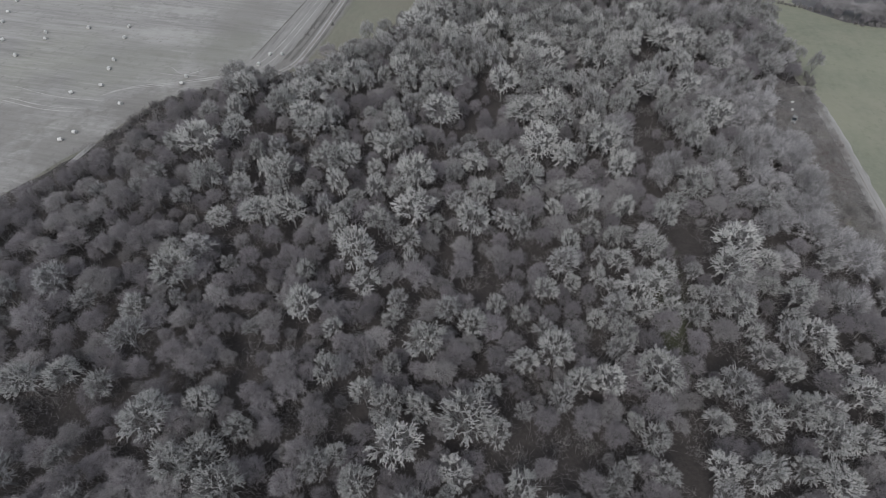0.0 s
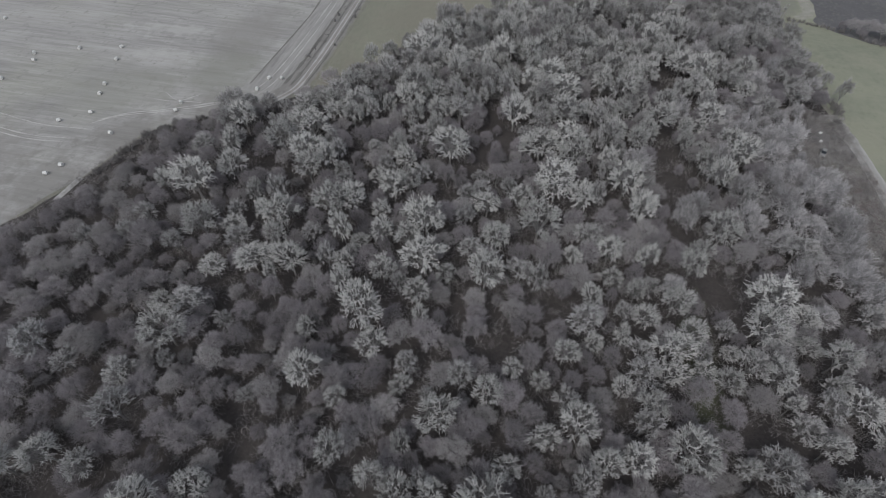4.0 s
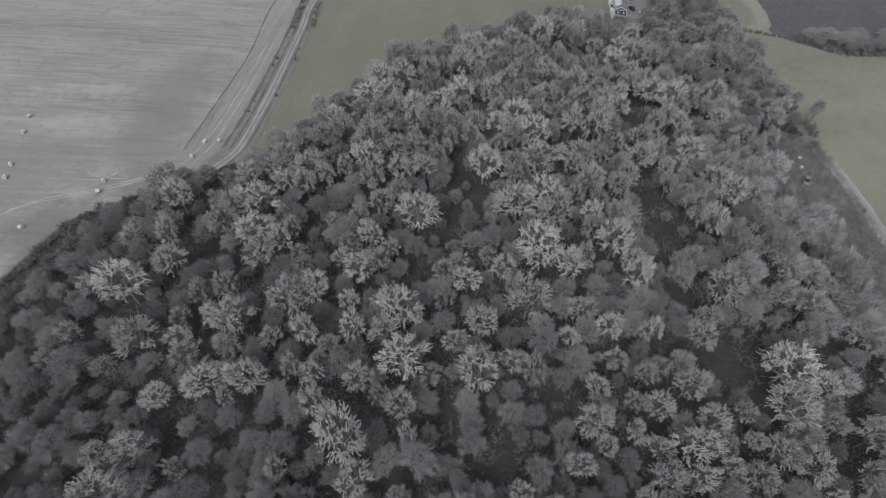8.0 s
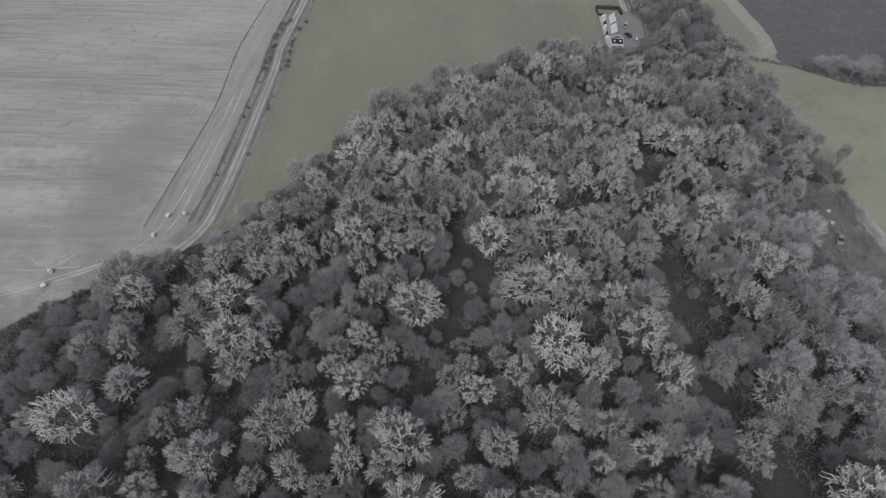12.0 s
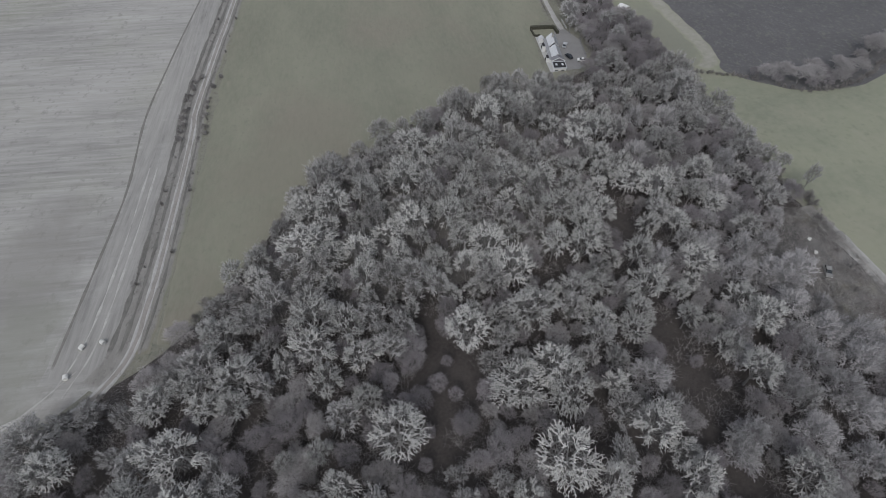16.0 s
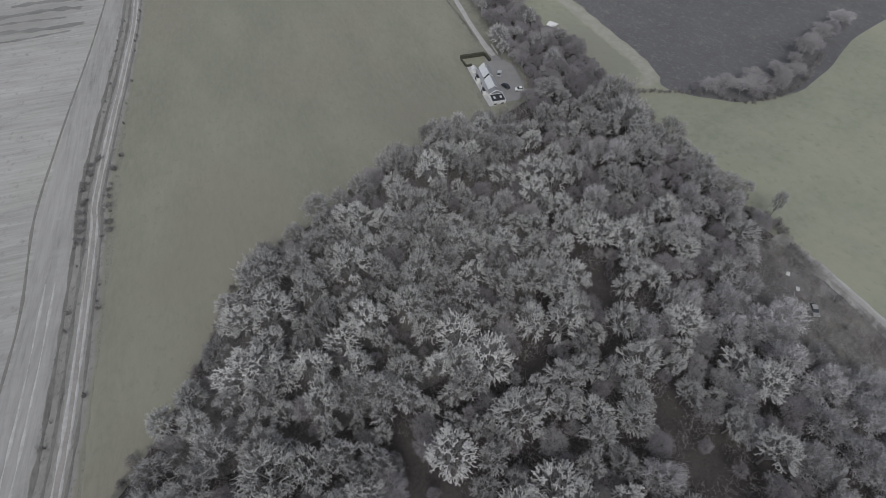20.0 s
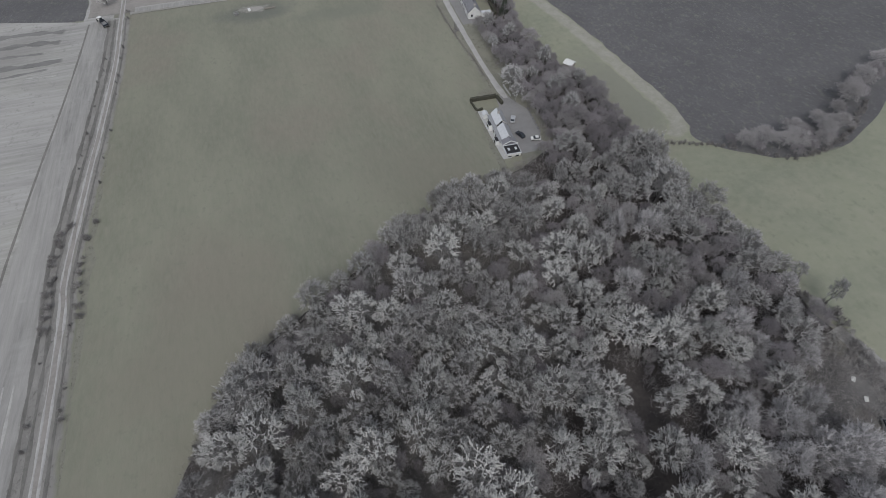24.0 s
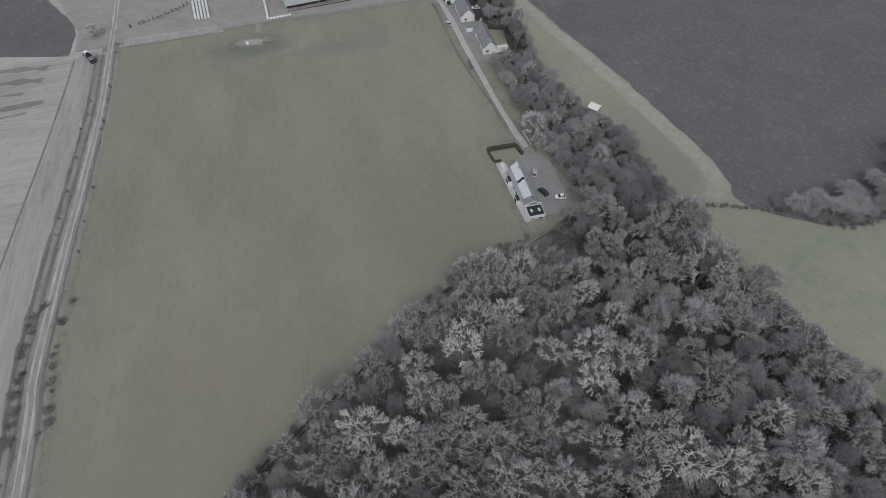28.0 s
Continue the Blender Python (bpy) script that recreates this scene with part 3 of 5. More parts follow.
BIRCH = Kind([bare_tree("birch_tree", 51 + i, 9.5, 3.6, 32, 4, 0.028, (4100, 0.45, 0.033), -0.25, (M["birch"], M["birch"]), 5, 1.1, 0.14, 0.32, 42.0) for i in range(5)], 3.6, "slender leafless birch with fine dark twigs", "tree", "trees of the wood")
HAZEL = Kind([bare_tree("hazel_tree", 131 + i, 6.0, 2.8, 12, 4, 0.026, (2400, 0.5, 0.031), -0.5, (M["birch"], M["birch"]), 5, 1.0, 0.1, 0.24, 10.0) for i in range(4)], 2.8, "low leafless hazel, brown and twiggy, under the taller trees", "tree", "trees of the wood")
HAWTHORN = Kind([bare_tree("hawthorn_tree", 211 + i, 5.6, 2.8, 18, 4, 0.026, (2300, 0.45, 0.033), -0.5, (M["thorn"], M["alder"]), 5, 0.9, 0.1, 0.3, 26.0) for i in range(4)], 2.8, "low leafless hawthorn, grey and dense, under the taller trees", "tree", "trees of the wood")
SALLOW = Kind([bare_tree("sallow_tree", 71 + i, 7.5, 4.6, 44, 5, 0.046, (5000, 0.45, 0.034), -0.3, (M["sallow_bough"], M["sallow"]), 7, 0.85, 0.15, 0.26, 40.0) for i in range(4)], 4.6, "rounded leafless sallow with a haze of grey twigs", "tree", "trees of the wood")
THORN = Kind([bush("thorn_bush", 91 + i, 2.2, 1.6, 24, 18, 0.045, M["thorn"]) for i in range(4)], 1.6, "dark leafless thorn bush in rough grass", "bush", "bushes beside track and wood")

# dark openings in the canopy: x, y, radius
GAPS = [(-18, 172, 2.6), (-16, 165, 4), (-19, 156, 5), (-18, 148, 4.4), (-21, 139, 3.6), (-26, 122, 2.6), (-11, 158, 2.6), (100, 343, 4.5), (104, 278, 4), (103, 271, 3), (100, 283, 4), (72, 241, 2.6), (44, 213, 3.2), (43, 201, 4.6), (46, 187, 3.8), (42, 177, 3.6), (40.5, 160, 3.8), (42, 148, 4), (41, 135, 2.6), (43, 123, 3.8), (49, 105, 5), (53, 65, 2.6), (43, 40, 3), (42, 30, 2.4), (-6, 74, 2.6), (-53, 41, 3.2), (13, 38, 2), (22, 36, 2.2), (-87, 25, 2.8), (17, 180, 2.4), (21, 249, 2.5), (10, 238, 2.5), (-86, 127, 2.6)]
RIDE = [(92, 46), (107, 49), (122, 43), (143, 42.5), (161, 41.5), (176, 44), (200, 43.5), (212, 46), (220, 47)]
# crowns that stand out: x, y, radius
OAKS_SOUTH = [(-46, 18, 4.2), (-57, 20, 3.8), (-52, 22, 4.6), (-88, 22, 4.3), (-21, 23, 3.4), (-66, 27, 4.0), (-27, 28, 2.7), (-96, 29, 4.2), (-3, 29, 3.2), (10, 29, 3.2), (-48, 29, 2.8), (-16, 31, 4.8), (-81, 32, 3.0), (-90, 33, 3.4), (-58, 33, 3.3), (30, 36, 2.7), (37, 36, 2.4), (4, 38, 4.0), (-19, 39, 4.6), (48, 39, 3.8), (-2, 39, 4.8), (-13, 40, 3.5), (55, 40, 4.7), (70, 41, 4.1), (-25, 41, 3.3), (64, 42, 3.8), (36, 43, 2.5), (-34, 44, 4.3), (32, 46, 2.5), (1, 48, 3.4), (-21, 49, 3.1), (48, 49, 2.9)]
OAKS_SOUTH_MIDDLE = [(57, 50, 4.0), (70, 50, 4.0), (76, 50, 4.3), (20, 52, 3.4), (-84, 52, 2.9), (65, 54, 4.1), (26, 54, 3.0), (8, 55, 3.7), (-14, 55, 4.4), (-37, 56, 2.9), (48, 57, 2.7), (37, 58, 4.3), (15, 59, 3.8), (-45, 59, 4.3), (80, 61, 4.2), (-24, 61, 3.3), (-80, 63, 4.7), (-5, 64, 4.0), (65, 64, 3.7), (29, 66, 3.2), (78, 68, 4.7), (6, 68, 3.0), (24, 70, 2.9), (0, 70, 2.8), (-33, 70, 4.3), (-49, 71, 2.0), (-86, 71, 3.2), (60, 73, 2.4), (34, 75, 4.3), (74, 75, 3.6), (47, 76, 2.8), (11, 76, 2.5)]
OAKS_LOWER = [(42, 77, 3.4), (-37, 77, 5.1), (69, 79, 3.4), (58, 79, 4.8), (-24, 80, 3.0), (18, 81, 2.6), (35, 81, 3.3), (-79, 84, 3.7), (24, 84, 2.6), (49, 84, 2.4), (-44, 84, 4.6), (-64, 85, 2.7), (-26, 86, 3.1), (72, 86, 4.1), (40, 87, 3.0), (-70, 88, 4.9), (67, 89, 3.0), (-60, 89, 4.7), (30, 90, 2.7), (-36, 91, 4.7), (57, 91, 4.3), (-47, 92, 3.6), (16, 92, 3.1), (-20, 94, 3.6), (-10, 94, 4.9), (37, 95, 4.3), (-26, 96, 4.5), (-88, 96, 4.0), (28, 97, 2.8), (-67, 97, 3.3), (68, 98, 3.8), (-80, 99, 3.8)]
OAKS_MIDDLE = [(-45, 100, 2.9), (59, 100, 4.9), (22, 101, 3.6), (-50, 102, 4.6), (-32, 103, 3.0), (-68, 104, 4.1), (-74, 105, 3.4), (-40, 105, 3.0), (12, 106, 2.7), (42, 107, 3.7), (31, 108, 3.4), (-9, 108, 4.7), (21, 108, 3.5), (-28, 108, 5.5), (50, 110, 4.1), (-98, 111, 5.0), (-107, 111, 3.6), (-79, 111, 3.6), (-56, 111, 4.2), (44, 112, 2.7), (-42, 112, 3.5), (-32, 113, 3.1), (2, 114, 4.7), (-51, 115, 4.8), (-2, 118, 2.6), (43, 119, 3.3), (-90, 120, 4.5), (-13, 121, 4.4), (52, 122, 4.1), (-41, 122, 3.7), (30, 124, 4.1), (-68, 124, 4.5)]
OAKS_UPPER = [(-37, 125, 3.6), (-47, 126, 3.3), (13, 126, 4.1), (-4, 126, 4.1), (-59, 127, 3.3), (-87, 128, 2.8), (-105, 129, 3.9), (-95, 129, 4.4), (-64, 129, 4.3), (30, 130, 3.1), (6, 132, 5.4), (-40, 133, 4.4), (-72, 133, 4.4), (40, 135, 3.4), (-81, 135, 4.1), (26, 136, 6.6), (-52, 140, 2.6), (-44, 140, 3.6), (-28, 142, 5.1), (-74, 143, 5.0), (-98, 144, 3.6), (42, 144, 3.2), (54, 145, 4.5), (21, 146, 3.8), (11, 146, 4.7), (-0, 149, 5.2), (-34, 150, 3.6), (8, 152, 4.8), (51, 153, 4.0), (-63, 153, 3.9), (-69, 154, 4.4), (-81, 156, 3.7)]
OAKS_NORTH_MIDDLE = [(-43, 156, 4.6), (62, 158, 4.2), (-73, 159, 3.3), (51, 160, 2.6), (-63, 160, 4.0), (31, 160, 4.6), (39, 162, 3.4), (-53, 162, 3.8), (-35, 162, 4.8), (46, 162, 3.3), (24, 164, 4.8), (-10, 164, 4.9), (60, 164, 4.3), (-46, 164, 5.1), (34, 165, 4.3), (8, 168, 5.2), (-1, 169, 3.2), (46, 169, 2.7), (-38, 171, 4.3), (-68, 171, 4.5), (-6, 172, 3.0), (-46, 172, 5.3), (38, 172, 6.6), (52, 173, 3.6), (14, 174, 3.8), (-22, 174, 2.8), (26, 174, 4.7), (-11, 177, 2.9), (-27, 178, 2.5), (-33, 178, 3.2), (-5, 178, 3.3), (56, 179, 4.0)]
OAKS_NORTH = [(-47, 182, 3.0), (34, 183, 3.3), (6, 183, 5.1), (41, 184, 3.7), (-1, 184, 3.5), (-42, 185, 2.6), (-6, 185, 3.5), (-33, 185, 4.3), (27, 187, 4.2), (-14, 187, 4.7), (44, 188, 4.7), (-61, 189, 4.2), (19, 189, 4.8), (-24, 190, 4.7), (-68, 191, 3.5), (56, 192, 3.5), (1, 192, 4.4), (-14, 193, 2.8), (48, 193, 4.5), (-34, 193, 5.0), (29, 194, 4.7), (-41, 194, 4.8), (-48, 196, 5.0), (9, 196, 4.8), (-6, 196, 4.2), (-62, 196, 4.2), (-17, 197, 2.9), (35, 199, 4.8), (-25, 199, 3.9), (71, 200, 4.2), (-18, 202, 4.3), (-8, 202, 4.1)]
OAKS_TIP = [(54, 202, 3.7), (47, 203, 4.8), (-44, 203, 3.8), (24, 203, 4.6), (60, 204, 3.5), (-23, 205, 3.5), (67, 205, 3.3), (16, 206, 3.7), (-3, 206, 4.2), (-35, 207, 3.7), (56, 208, 4.3), (-13, 208, 3.6), (44, 209, 3.3), (38, 210, 3.9), (11, 210, 4.6), (-26, 210, 4.4), (-49, 212, 4.1), (-42, 213, 5.2), (-3, 213, 4.9), (31, 213, 4.6), (50, 213, 4.8), (-53, 213, 3.5), (73, 214, 3.5), (22, 215, 3.5), (-31, 216, 4.9), (42, 217, 4.2), (12, 219, 4.7), (19, 219, 3.4), (48, 220, 3.3), (-20, 221, 4.4), (35, 221, 3.5), (64, 222, 3.9)]
OAKS_END = [(2, 222, 4.0), (44, 225, 4.9), (31, 225, 4.0), (-13, 226, 3.1), (-3, 226, 3.4), (-8, 227, 4.1), (-18, 227, 3.3), (23, 227, 4.0), (68, 227, 4.7), (12, 228, 3.5), (-24, 230, 3.1), (-15, 230, 3.6), (19, 231, 3.3), (6, 233, 4.0), (40, 234, 4.0), (-27, 234, 3.6), (-7, 235, 4.0), (67, 236, 3.7), (48, 237, 4.4), (-15, 239, 4.5), (56, 240, 4.3), (-25, 241, 2.8), (10, 241, 3.2), (80, 243, 5.5), (44, 244, 4.6), (19, 245, 1.9), (34, 245, 3.7), (55, 251, 4.5), (0, 251, 5.0), (12, 252, 4.5), (41, 256, 4.5), (87, 257, 5.1)]
OAKS_LAST = [(27, 259, 3.6), (20, 259, 3.9), (51, 260, 4.4), (9, 260, 3.8), (35, 262, 4.6), (4, 264, 4.4), (70, 264, 2.6), (21, 269, 4.4), (54, 269, 4.1), (38, 274, 4.2), (32, 274, 3.6)]
DULL_SOUTH = [(-76, 13, 4.0), (-65, 16, 3.5), (-90, 17, 3.3), (-35, 21, 3.2), (-42, 22, 3.0), (-12, 24, 2.7), (-34, 27, 3.3), (-8, 27, 3.2), (5, 29, 2.7), (-41, 30, 3.2), (23, 32, 3.2), (14, 33, 2.4), (-69, 33, 3.4), (-23, 33, 2.5), (-33, 34, 3.4), (-49, 37, 3.4), (-76, 38, 3.6), (-64, 41, 4.0), (13, 43, 3.7), (28, 43, 3.6), (-107, 44, 4.4), (22, 44, 3.9), (-92, 46, 4.1), (-79, 50, 3.9), (-50, 51, 3.2), (-69, 54, 3.3), (-7, 55, 3.2), (2, 55, 3.6), (-92, 62, 3.8), (45, 62, 3.1), (-64, 66, 3.6), (-30, 66, 3.1)]
DULL_MIDDLE = [(-44, 66, 3.5), (-50, 66, 2.8), (36, 66, 3.6), (13, 70, 3.3), (40, 72, 3.3), (-102, 73, 3.8), (-66, 73, 3.1), (-76, 75, 2.4), (16, 76, 2.9), (-49, 76, 3.1), (-56, 76, 2.9), (-91, 77, 2.9), (9, 78, 3.1), (22, 78, 2.9), (-10, 79, 3.5), (-62, 80, 3.5), (-19, 80, 3.3), (9, 84, 3.1), (-108, 84, 4.2), (3, 86, 3.2), (19, 89, 3.1), (-101, 89, 4.5), (-2, 92, 3.5), (48, 94, 3.1), (6, 104, 3.6), (20, 122, 3.4), (-31, 124, 3.1), (-22, 129, 3.2), (-27, 131, 3.5), (-49, 133, 3.0), (-12, 134, 4.2), (-2, 138, 3.5)]
DULL_NORTH = [(-39, 140, 3.4), (13, 140, 2.7), (-62, 141, 3.6), (-13, 143, 3.7), (-58, 146, 3.3), (-52, 148, 4.1), (-7, 150, 3.4), (-48, 151, 3.4), (34, 154, 3.5), (40, 156, 3.4), (-23, 164, 4.0), (-13, 173, 3.5), (2, 173, 3.7), (23, 178, 3.0), (13, 179, 4.1), (-37, 185, 3.5), (81, 196, 3.9), (83, 203, 3.4), (91, 214, 3.6), (67, 218, 3.3), (59, 219, 3.3), (-8, 222, 3.6), (76, 225, 4.0), (91, 229, 3.6), (1, 237, 3.4), (16, 238, 2.9), (89, 238, 4.4), (26, 242, 3.3), (-7, 244, 3.4), (-20, 247, 3.4), (-13, 249, 3.7), (-4, 258, 3.8)]
DULL_END = [(59, 262, 3.4)]
SALLOWS = [(59, 86, 4.7), (37, 101, 2.9), (68, 124, 4.3), (43, 129, 3.8), (60, 130, 4.4), (73, 133, 4.5), (72, 139, 4.8), (60, 142, 4.4), (81, 145, 4.5), (70, 147, 4.3), (30, 148, 4.3), (54, 151, 3.4), (71, 154, 4.4), (78, 154, 4.7), (56, 157, 4.4), (73, 162, 4.5), (80, 172, 4.9), (33, 173, 3.3), (66, 174, 4.6), (46, 180, 4.4), (70, 182, 4.4), (-42, 188, 2.2), (76, 207, 4.6), (84, 217, 4.3), (58, 227, 4.5), (31, 236, 3.3), (66, 248, 4.8)]

rng = random.Random(5)
stand = []  # x, y, radius of every tree so far
cells = {}


def crowded(x, y, r, k=0.8):
    ci, cj = int(x // 10), int(y // 10)
    for i in (ci - 1, ci, ci + 1):
        for j in (cj - 1, cj, cj + 1):
            for u, v, w in cells.get((i, j), ()):
                if (u - x) ** 2 + (v - y) ** 2 < (k * (w + r)) ** 2:
                    return True
    return False


def in_gap(x, y, room):
    return any((x - u) ** 2 + (y - v) ** 2 < (w + room) ** 2 for u, v, w in GAPS)


def stood(x, y, r):
    stand.append((x, y, r))
    cells.setdefault((int(x // 10), int(y // 10)), []).append((x, y, r))


for x, y, r in OAKS_SOUTH + OAKS_SOUTH_MIDDLE + OAKS_LOWER + OAKS_MIDDLE + OAKS_UPPER + OAKS_NORTH_MIDDLE + OAKS_NORTH + OAKS_TIP + OAKS_END + OAKS_LAST:
    if in_gap(x, y, 0.3 * r):
        continue
    (ELM if y > 225 and rng.random() < 0.4 else OAK).put(x, y, r * 1.12, rng, 1.08)
    stood(x, y, r)
for x, y, r in DULL_SOUTH + DULL_MIDDLE + DULL_NORTH + DULL_END:
    if in_gap(x, y, 0.5 * r):
        continue
    (BIRCH if rng.random() < 0.5 else MAPLE).put(x, y, r * 1.06, rng)
    stood(x, y, r)
for x, y, r in SALLOWS:
    SALLOW.put(x, y, r * 1.05, rng, 1.15)
    stood(x, y, r)

VIEW_W = [(-10, -104), (8, -108), (83, -158), (470, -158)]
VIEW_E = [(-10, 84), (38, 90), (104, 112), (470, 112)]
for y in np.arange(97, 188, 4.6):
    y += rng.uniform(-2, 2)
    x, r = at(CLEAR_W, y) - rng.uniform(-2.5, 4.5), rng.uniform(3.4, 5.6)
    SALLOW.put(x, y, r, rng, 1.1)
    stood(x, y, r * 0.8)
for attempt in range(12500):
    y = rng.uniform(2, 448)
    a, b = at(WOOD_W, y), at(WOOD_E, y)
    x = rng.uniform(max(a, at(VIEW_W, y)), min(b, at(VIEW_E, y)))
    big = attempt < 7500
    young = y < 150 and x < 12
    r = rng.uniform(2.8, 4.2) if young and big else rng.uniform(3.2, 4.6) if big else rng.uniform(2.0, 3.0)
    if x - a < r * (1.2 if y < 192 else 0.75) + (9.0 if 84 < y < 150 else 4.0 * (y < 175)) or b - x < r * 0.6 or crowded(x, y, r, 0.55 if y > 285 else 0.6 if big else 0.55):
        continue
    if in_gap(x, y, 0.9 * r):
        continue
    if 92 < y < 220 and abs(x - at(RIDE, y)) < 1.6 + 0.8 * r:
        continue
    if 92 < y < 199 and x > at(CLEAR_W, y) - 1.5:
        continue
    if y > 281 and x < 63 or 46 < x < 62 and y > 276:
        continue
    if 295 < y < 345 and x < 73 - 2 * (y < 305):
        continue
    if 345 < y and x < 82 and (y > 391 or x < 70.5):
        continue
    if x < 87 and 386 < y < 418:
        continue
    east = 58 < x and 88 < y < 215
    pick = rng.random()
    if not big:
        kind = HAZEL if pick < 0.3 else HAWTHORN if pick < 0.58 else BIRCH if pick < 0.7 else ALDER if pick < 0.88 else MAPLE
    elif east:
        kind = SALLOW if pick < 0.5 else ELM if pick < 0.8 else BIRCH
    elif y > 285:
        kind = BIRCH if pick < 0.4 else MAPLE if pick < 0.75 else ALDER if pick < 0.9 else ASH
    elif y < 150 and x - a < 17:
        kind = HAZEL if pick < 0.4 else MAPLE
    elif 36 < x < 80 and 120 < y < 262 and pick < 0.65:
        kind = BIRCH if pick < 0.2 else MAPLE if pick < 0.45 else ALDER
    elif young:
        kind = BIRCH if pick < 0.28 else ALDER if pick < 0.55 else MAPLE if pick < 0.8 else ASH
    elif y < 150:
        kind = ASH if pick < 0.25 else ELM if pick < 0.4 else ALDER if pick < 0.62 else MAPLE if pick < 0.82 else BIRCH
    else:
        kind = ELM if pick < 0.4 else ASH if pick < 0.8 else ALDER if pick < 0.9 else BIRCH
    kind.put(x, y, r, rng, 1.0 if kind in (ASH, ELM) else 0.88)
    stood(x, y, r)
for x, y, r in [(-22, 168, 2.4), (-14, 169, 2.2), (-23, 160, 2.6), (-15, 160, 2.0), (-22, 151, 2.2), (-14, 151, 2.5), (-21, 143, 2.0), (-14, 143, 2.6), (-23, 136, 2.4), (-18, 154, 1.8), (47, 188, 2.2), (45, 168, 2.3), (44, 151, 2.2), (42, 131, 2.0), (50, 203, 2.0)]:
    HAZEL.put(x, y, r, rng, 1.1)
SALLOW.put(45.5, 131.5, 4.6, rng, 1.25)
SALLOW.put(76, 244, 5.0, rng, 1.3)

# hazy bushes and trees that stand apart
for x, y, r in [(131, 273, 5.0), (136, 269, 5.6), (141, 265, 5.2), (147, 264, 6.0), (154, 263, 5.4), (160, 265, 5.8), (167, 269, 6.0), (174, 274, 5.2), (181, 279, 5.8), (189, 284, 5.4), (197, 288, 5.8), (206, 292, 5.2), (215, 295, 5.6), (150, 270, 5.0), (163, 272, 5.0)]:
    ALDER.put(x + rng.uniform(-1.5, 1.5), y + rng.uniform(-1.5, 1.5), r * rng.uniform(0.7, 1.05), rng, 0.7)
    HAZEL.put(x + rng.uniform(-4, 4), y + rng.uniform(-4, 4), r * rng.uniform(0.4, 0.7), rng, 0.8)
for x, y, r in [(107, 206, 3.2), (104, 216, 3.0), (70, 340, 5.2), (69, 331, 3.0)]:
    ASH.put(x, y, r, rng)
EVERGREEN = Kind([leafy_tree("evergreen_tree", 151 + i, 9.0, 2.6, 900, M["evergreen"], M["bark"]) for i in range(2)], 2.6, "dark evergreen tree behind the cottages", "tree", "evergreens behind the cottages")
for x, y in [(87, 407), (89, 422), (90, 403), (88, 393), (86, 430), (84, 440), (90, 414)]:
    EVERGREEN.put(x, y, rng.uniform(2.0, 2.8), rng)


def hedge_row(pts, step, r0, r1, jitter, chance=1.0):
    for p in smooth_line(pts, step):
        if rng.random() < chance and noise.noise((p.x * 0.11, p.y * 0.11, 5.0)) > (0.0 if chance < 0.7 else -0.6):
            THORN.put(p.x + rng.uniform(-jitter, jitter), p.y + rng.uniform(-jitter, jitter), rng.uniform(r0, r1), rng)


hedge_row([(-135.5, 115), (-129, 137), (-110, 154), (-96, 163)], 2.4, 1.0, 2.1, 1.2)
hedge_row([(-140, 95), (-130, 116), (-124, 134), (-108, 150), (-92, 161)], 2.7, 0.7, 1.7, 1.6)
hedge_row([(-134, 98), (-126, 117), (-119, 132), (-104, 147)], 3.2, 0.9, 2.2, 2.4, 0.8)
hedge_row([(-96.5, 186), (-96.5, 225), (-98, 262)], 3.4, 0.3, 0.7, 0.9, 0.6)
hedge_row([(-98, 264), (-99, 285), (-97, 305)], 2.0, 0.6, 1.6, 1.4, 0.8)
hedge_row([(-90, 264), (-91, 285), (-88.5, 305)], 2.8, 0.5, 1.4, 1.3, 0.75)
hedge_row([(-96.5, 308), (-95, 350), (-93, 440)], 3.4, 0.3, 0.6, 0.9, 0.4)
hedge_row([(-88.5, 190), (-90, 260)], 3.0, 0.4, 0.8, 0.4, 0.5)
hedge_row([(-88.5, 308), (-87.5, 350), (-86, 445)], 4.5, 0.3, 0.7, 0.6, 0.35)
hedge_row([(-78, 183), (-64, 203), (-52, 229), (-35, 245), (-16, 257), (7, 273), (27, 285), (48, 291)], 3.6, 0.9, 1.8, 1.0, 0.8)
hedge_row([(105, 200), (103, 240), (100, 265), (104, 284)], 2.6, 1.2, 2.2, 1.2, 0.8)
hedge_row([(128, 272), (138, 262), (150, 258.5), (170, 264), (190, 277)], 2.6, 1.0, 1.7, 0.6, 0.9)
for _ in range(46):
    y = rng.uniform(96, 194)
    x = rng.uniform(at(CLEAR_W, y) + 1, 105)
    if (x - 94.5) ** 2 + (y - 173.5) ** 2 > 30:
        THORN.put(x, y, rng.uniform(0.8, 2.2), rng, 0.7)
hedge_row([(109, 283), (116, 280), (127, 273)], 1.3, 0.5, 0.9, 0.5)
hedge_row([(82, 197), (97, 196)], 2.0, 1.5, 2.4, 1.5)


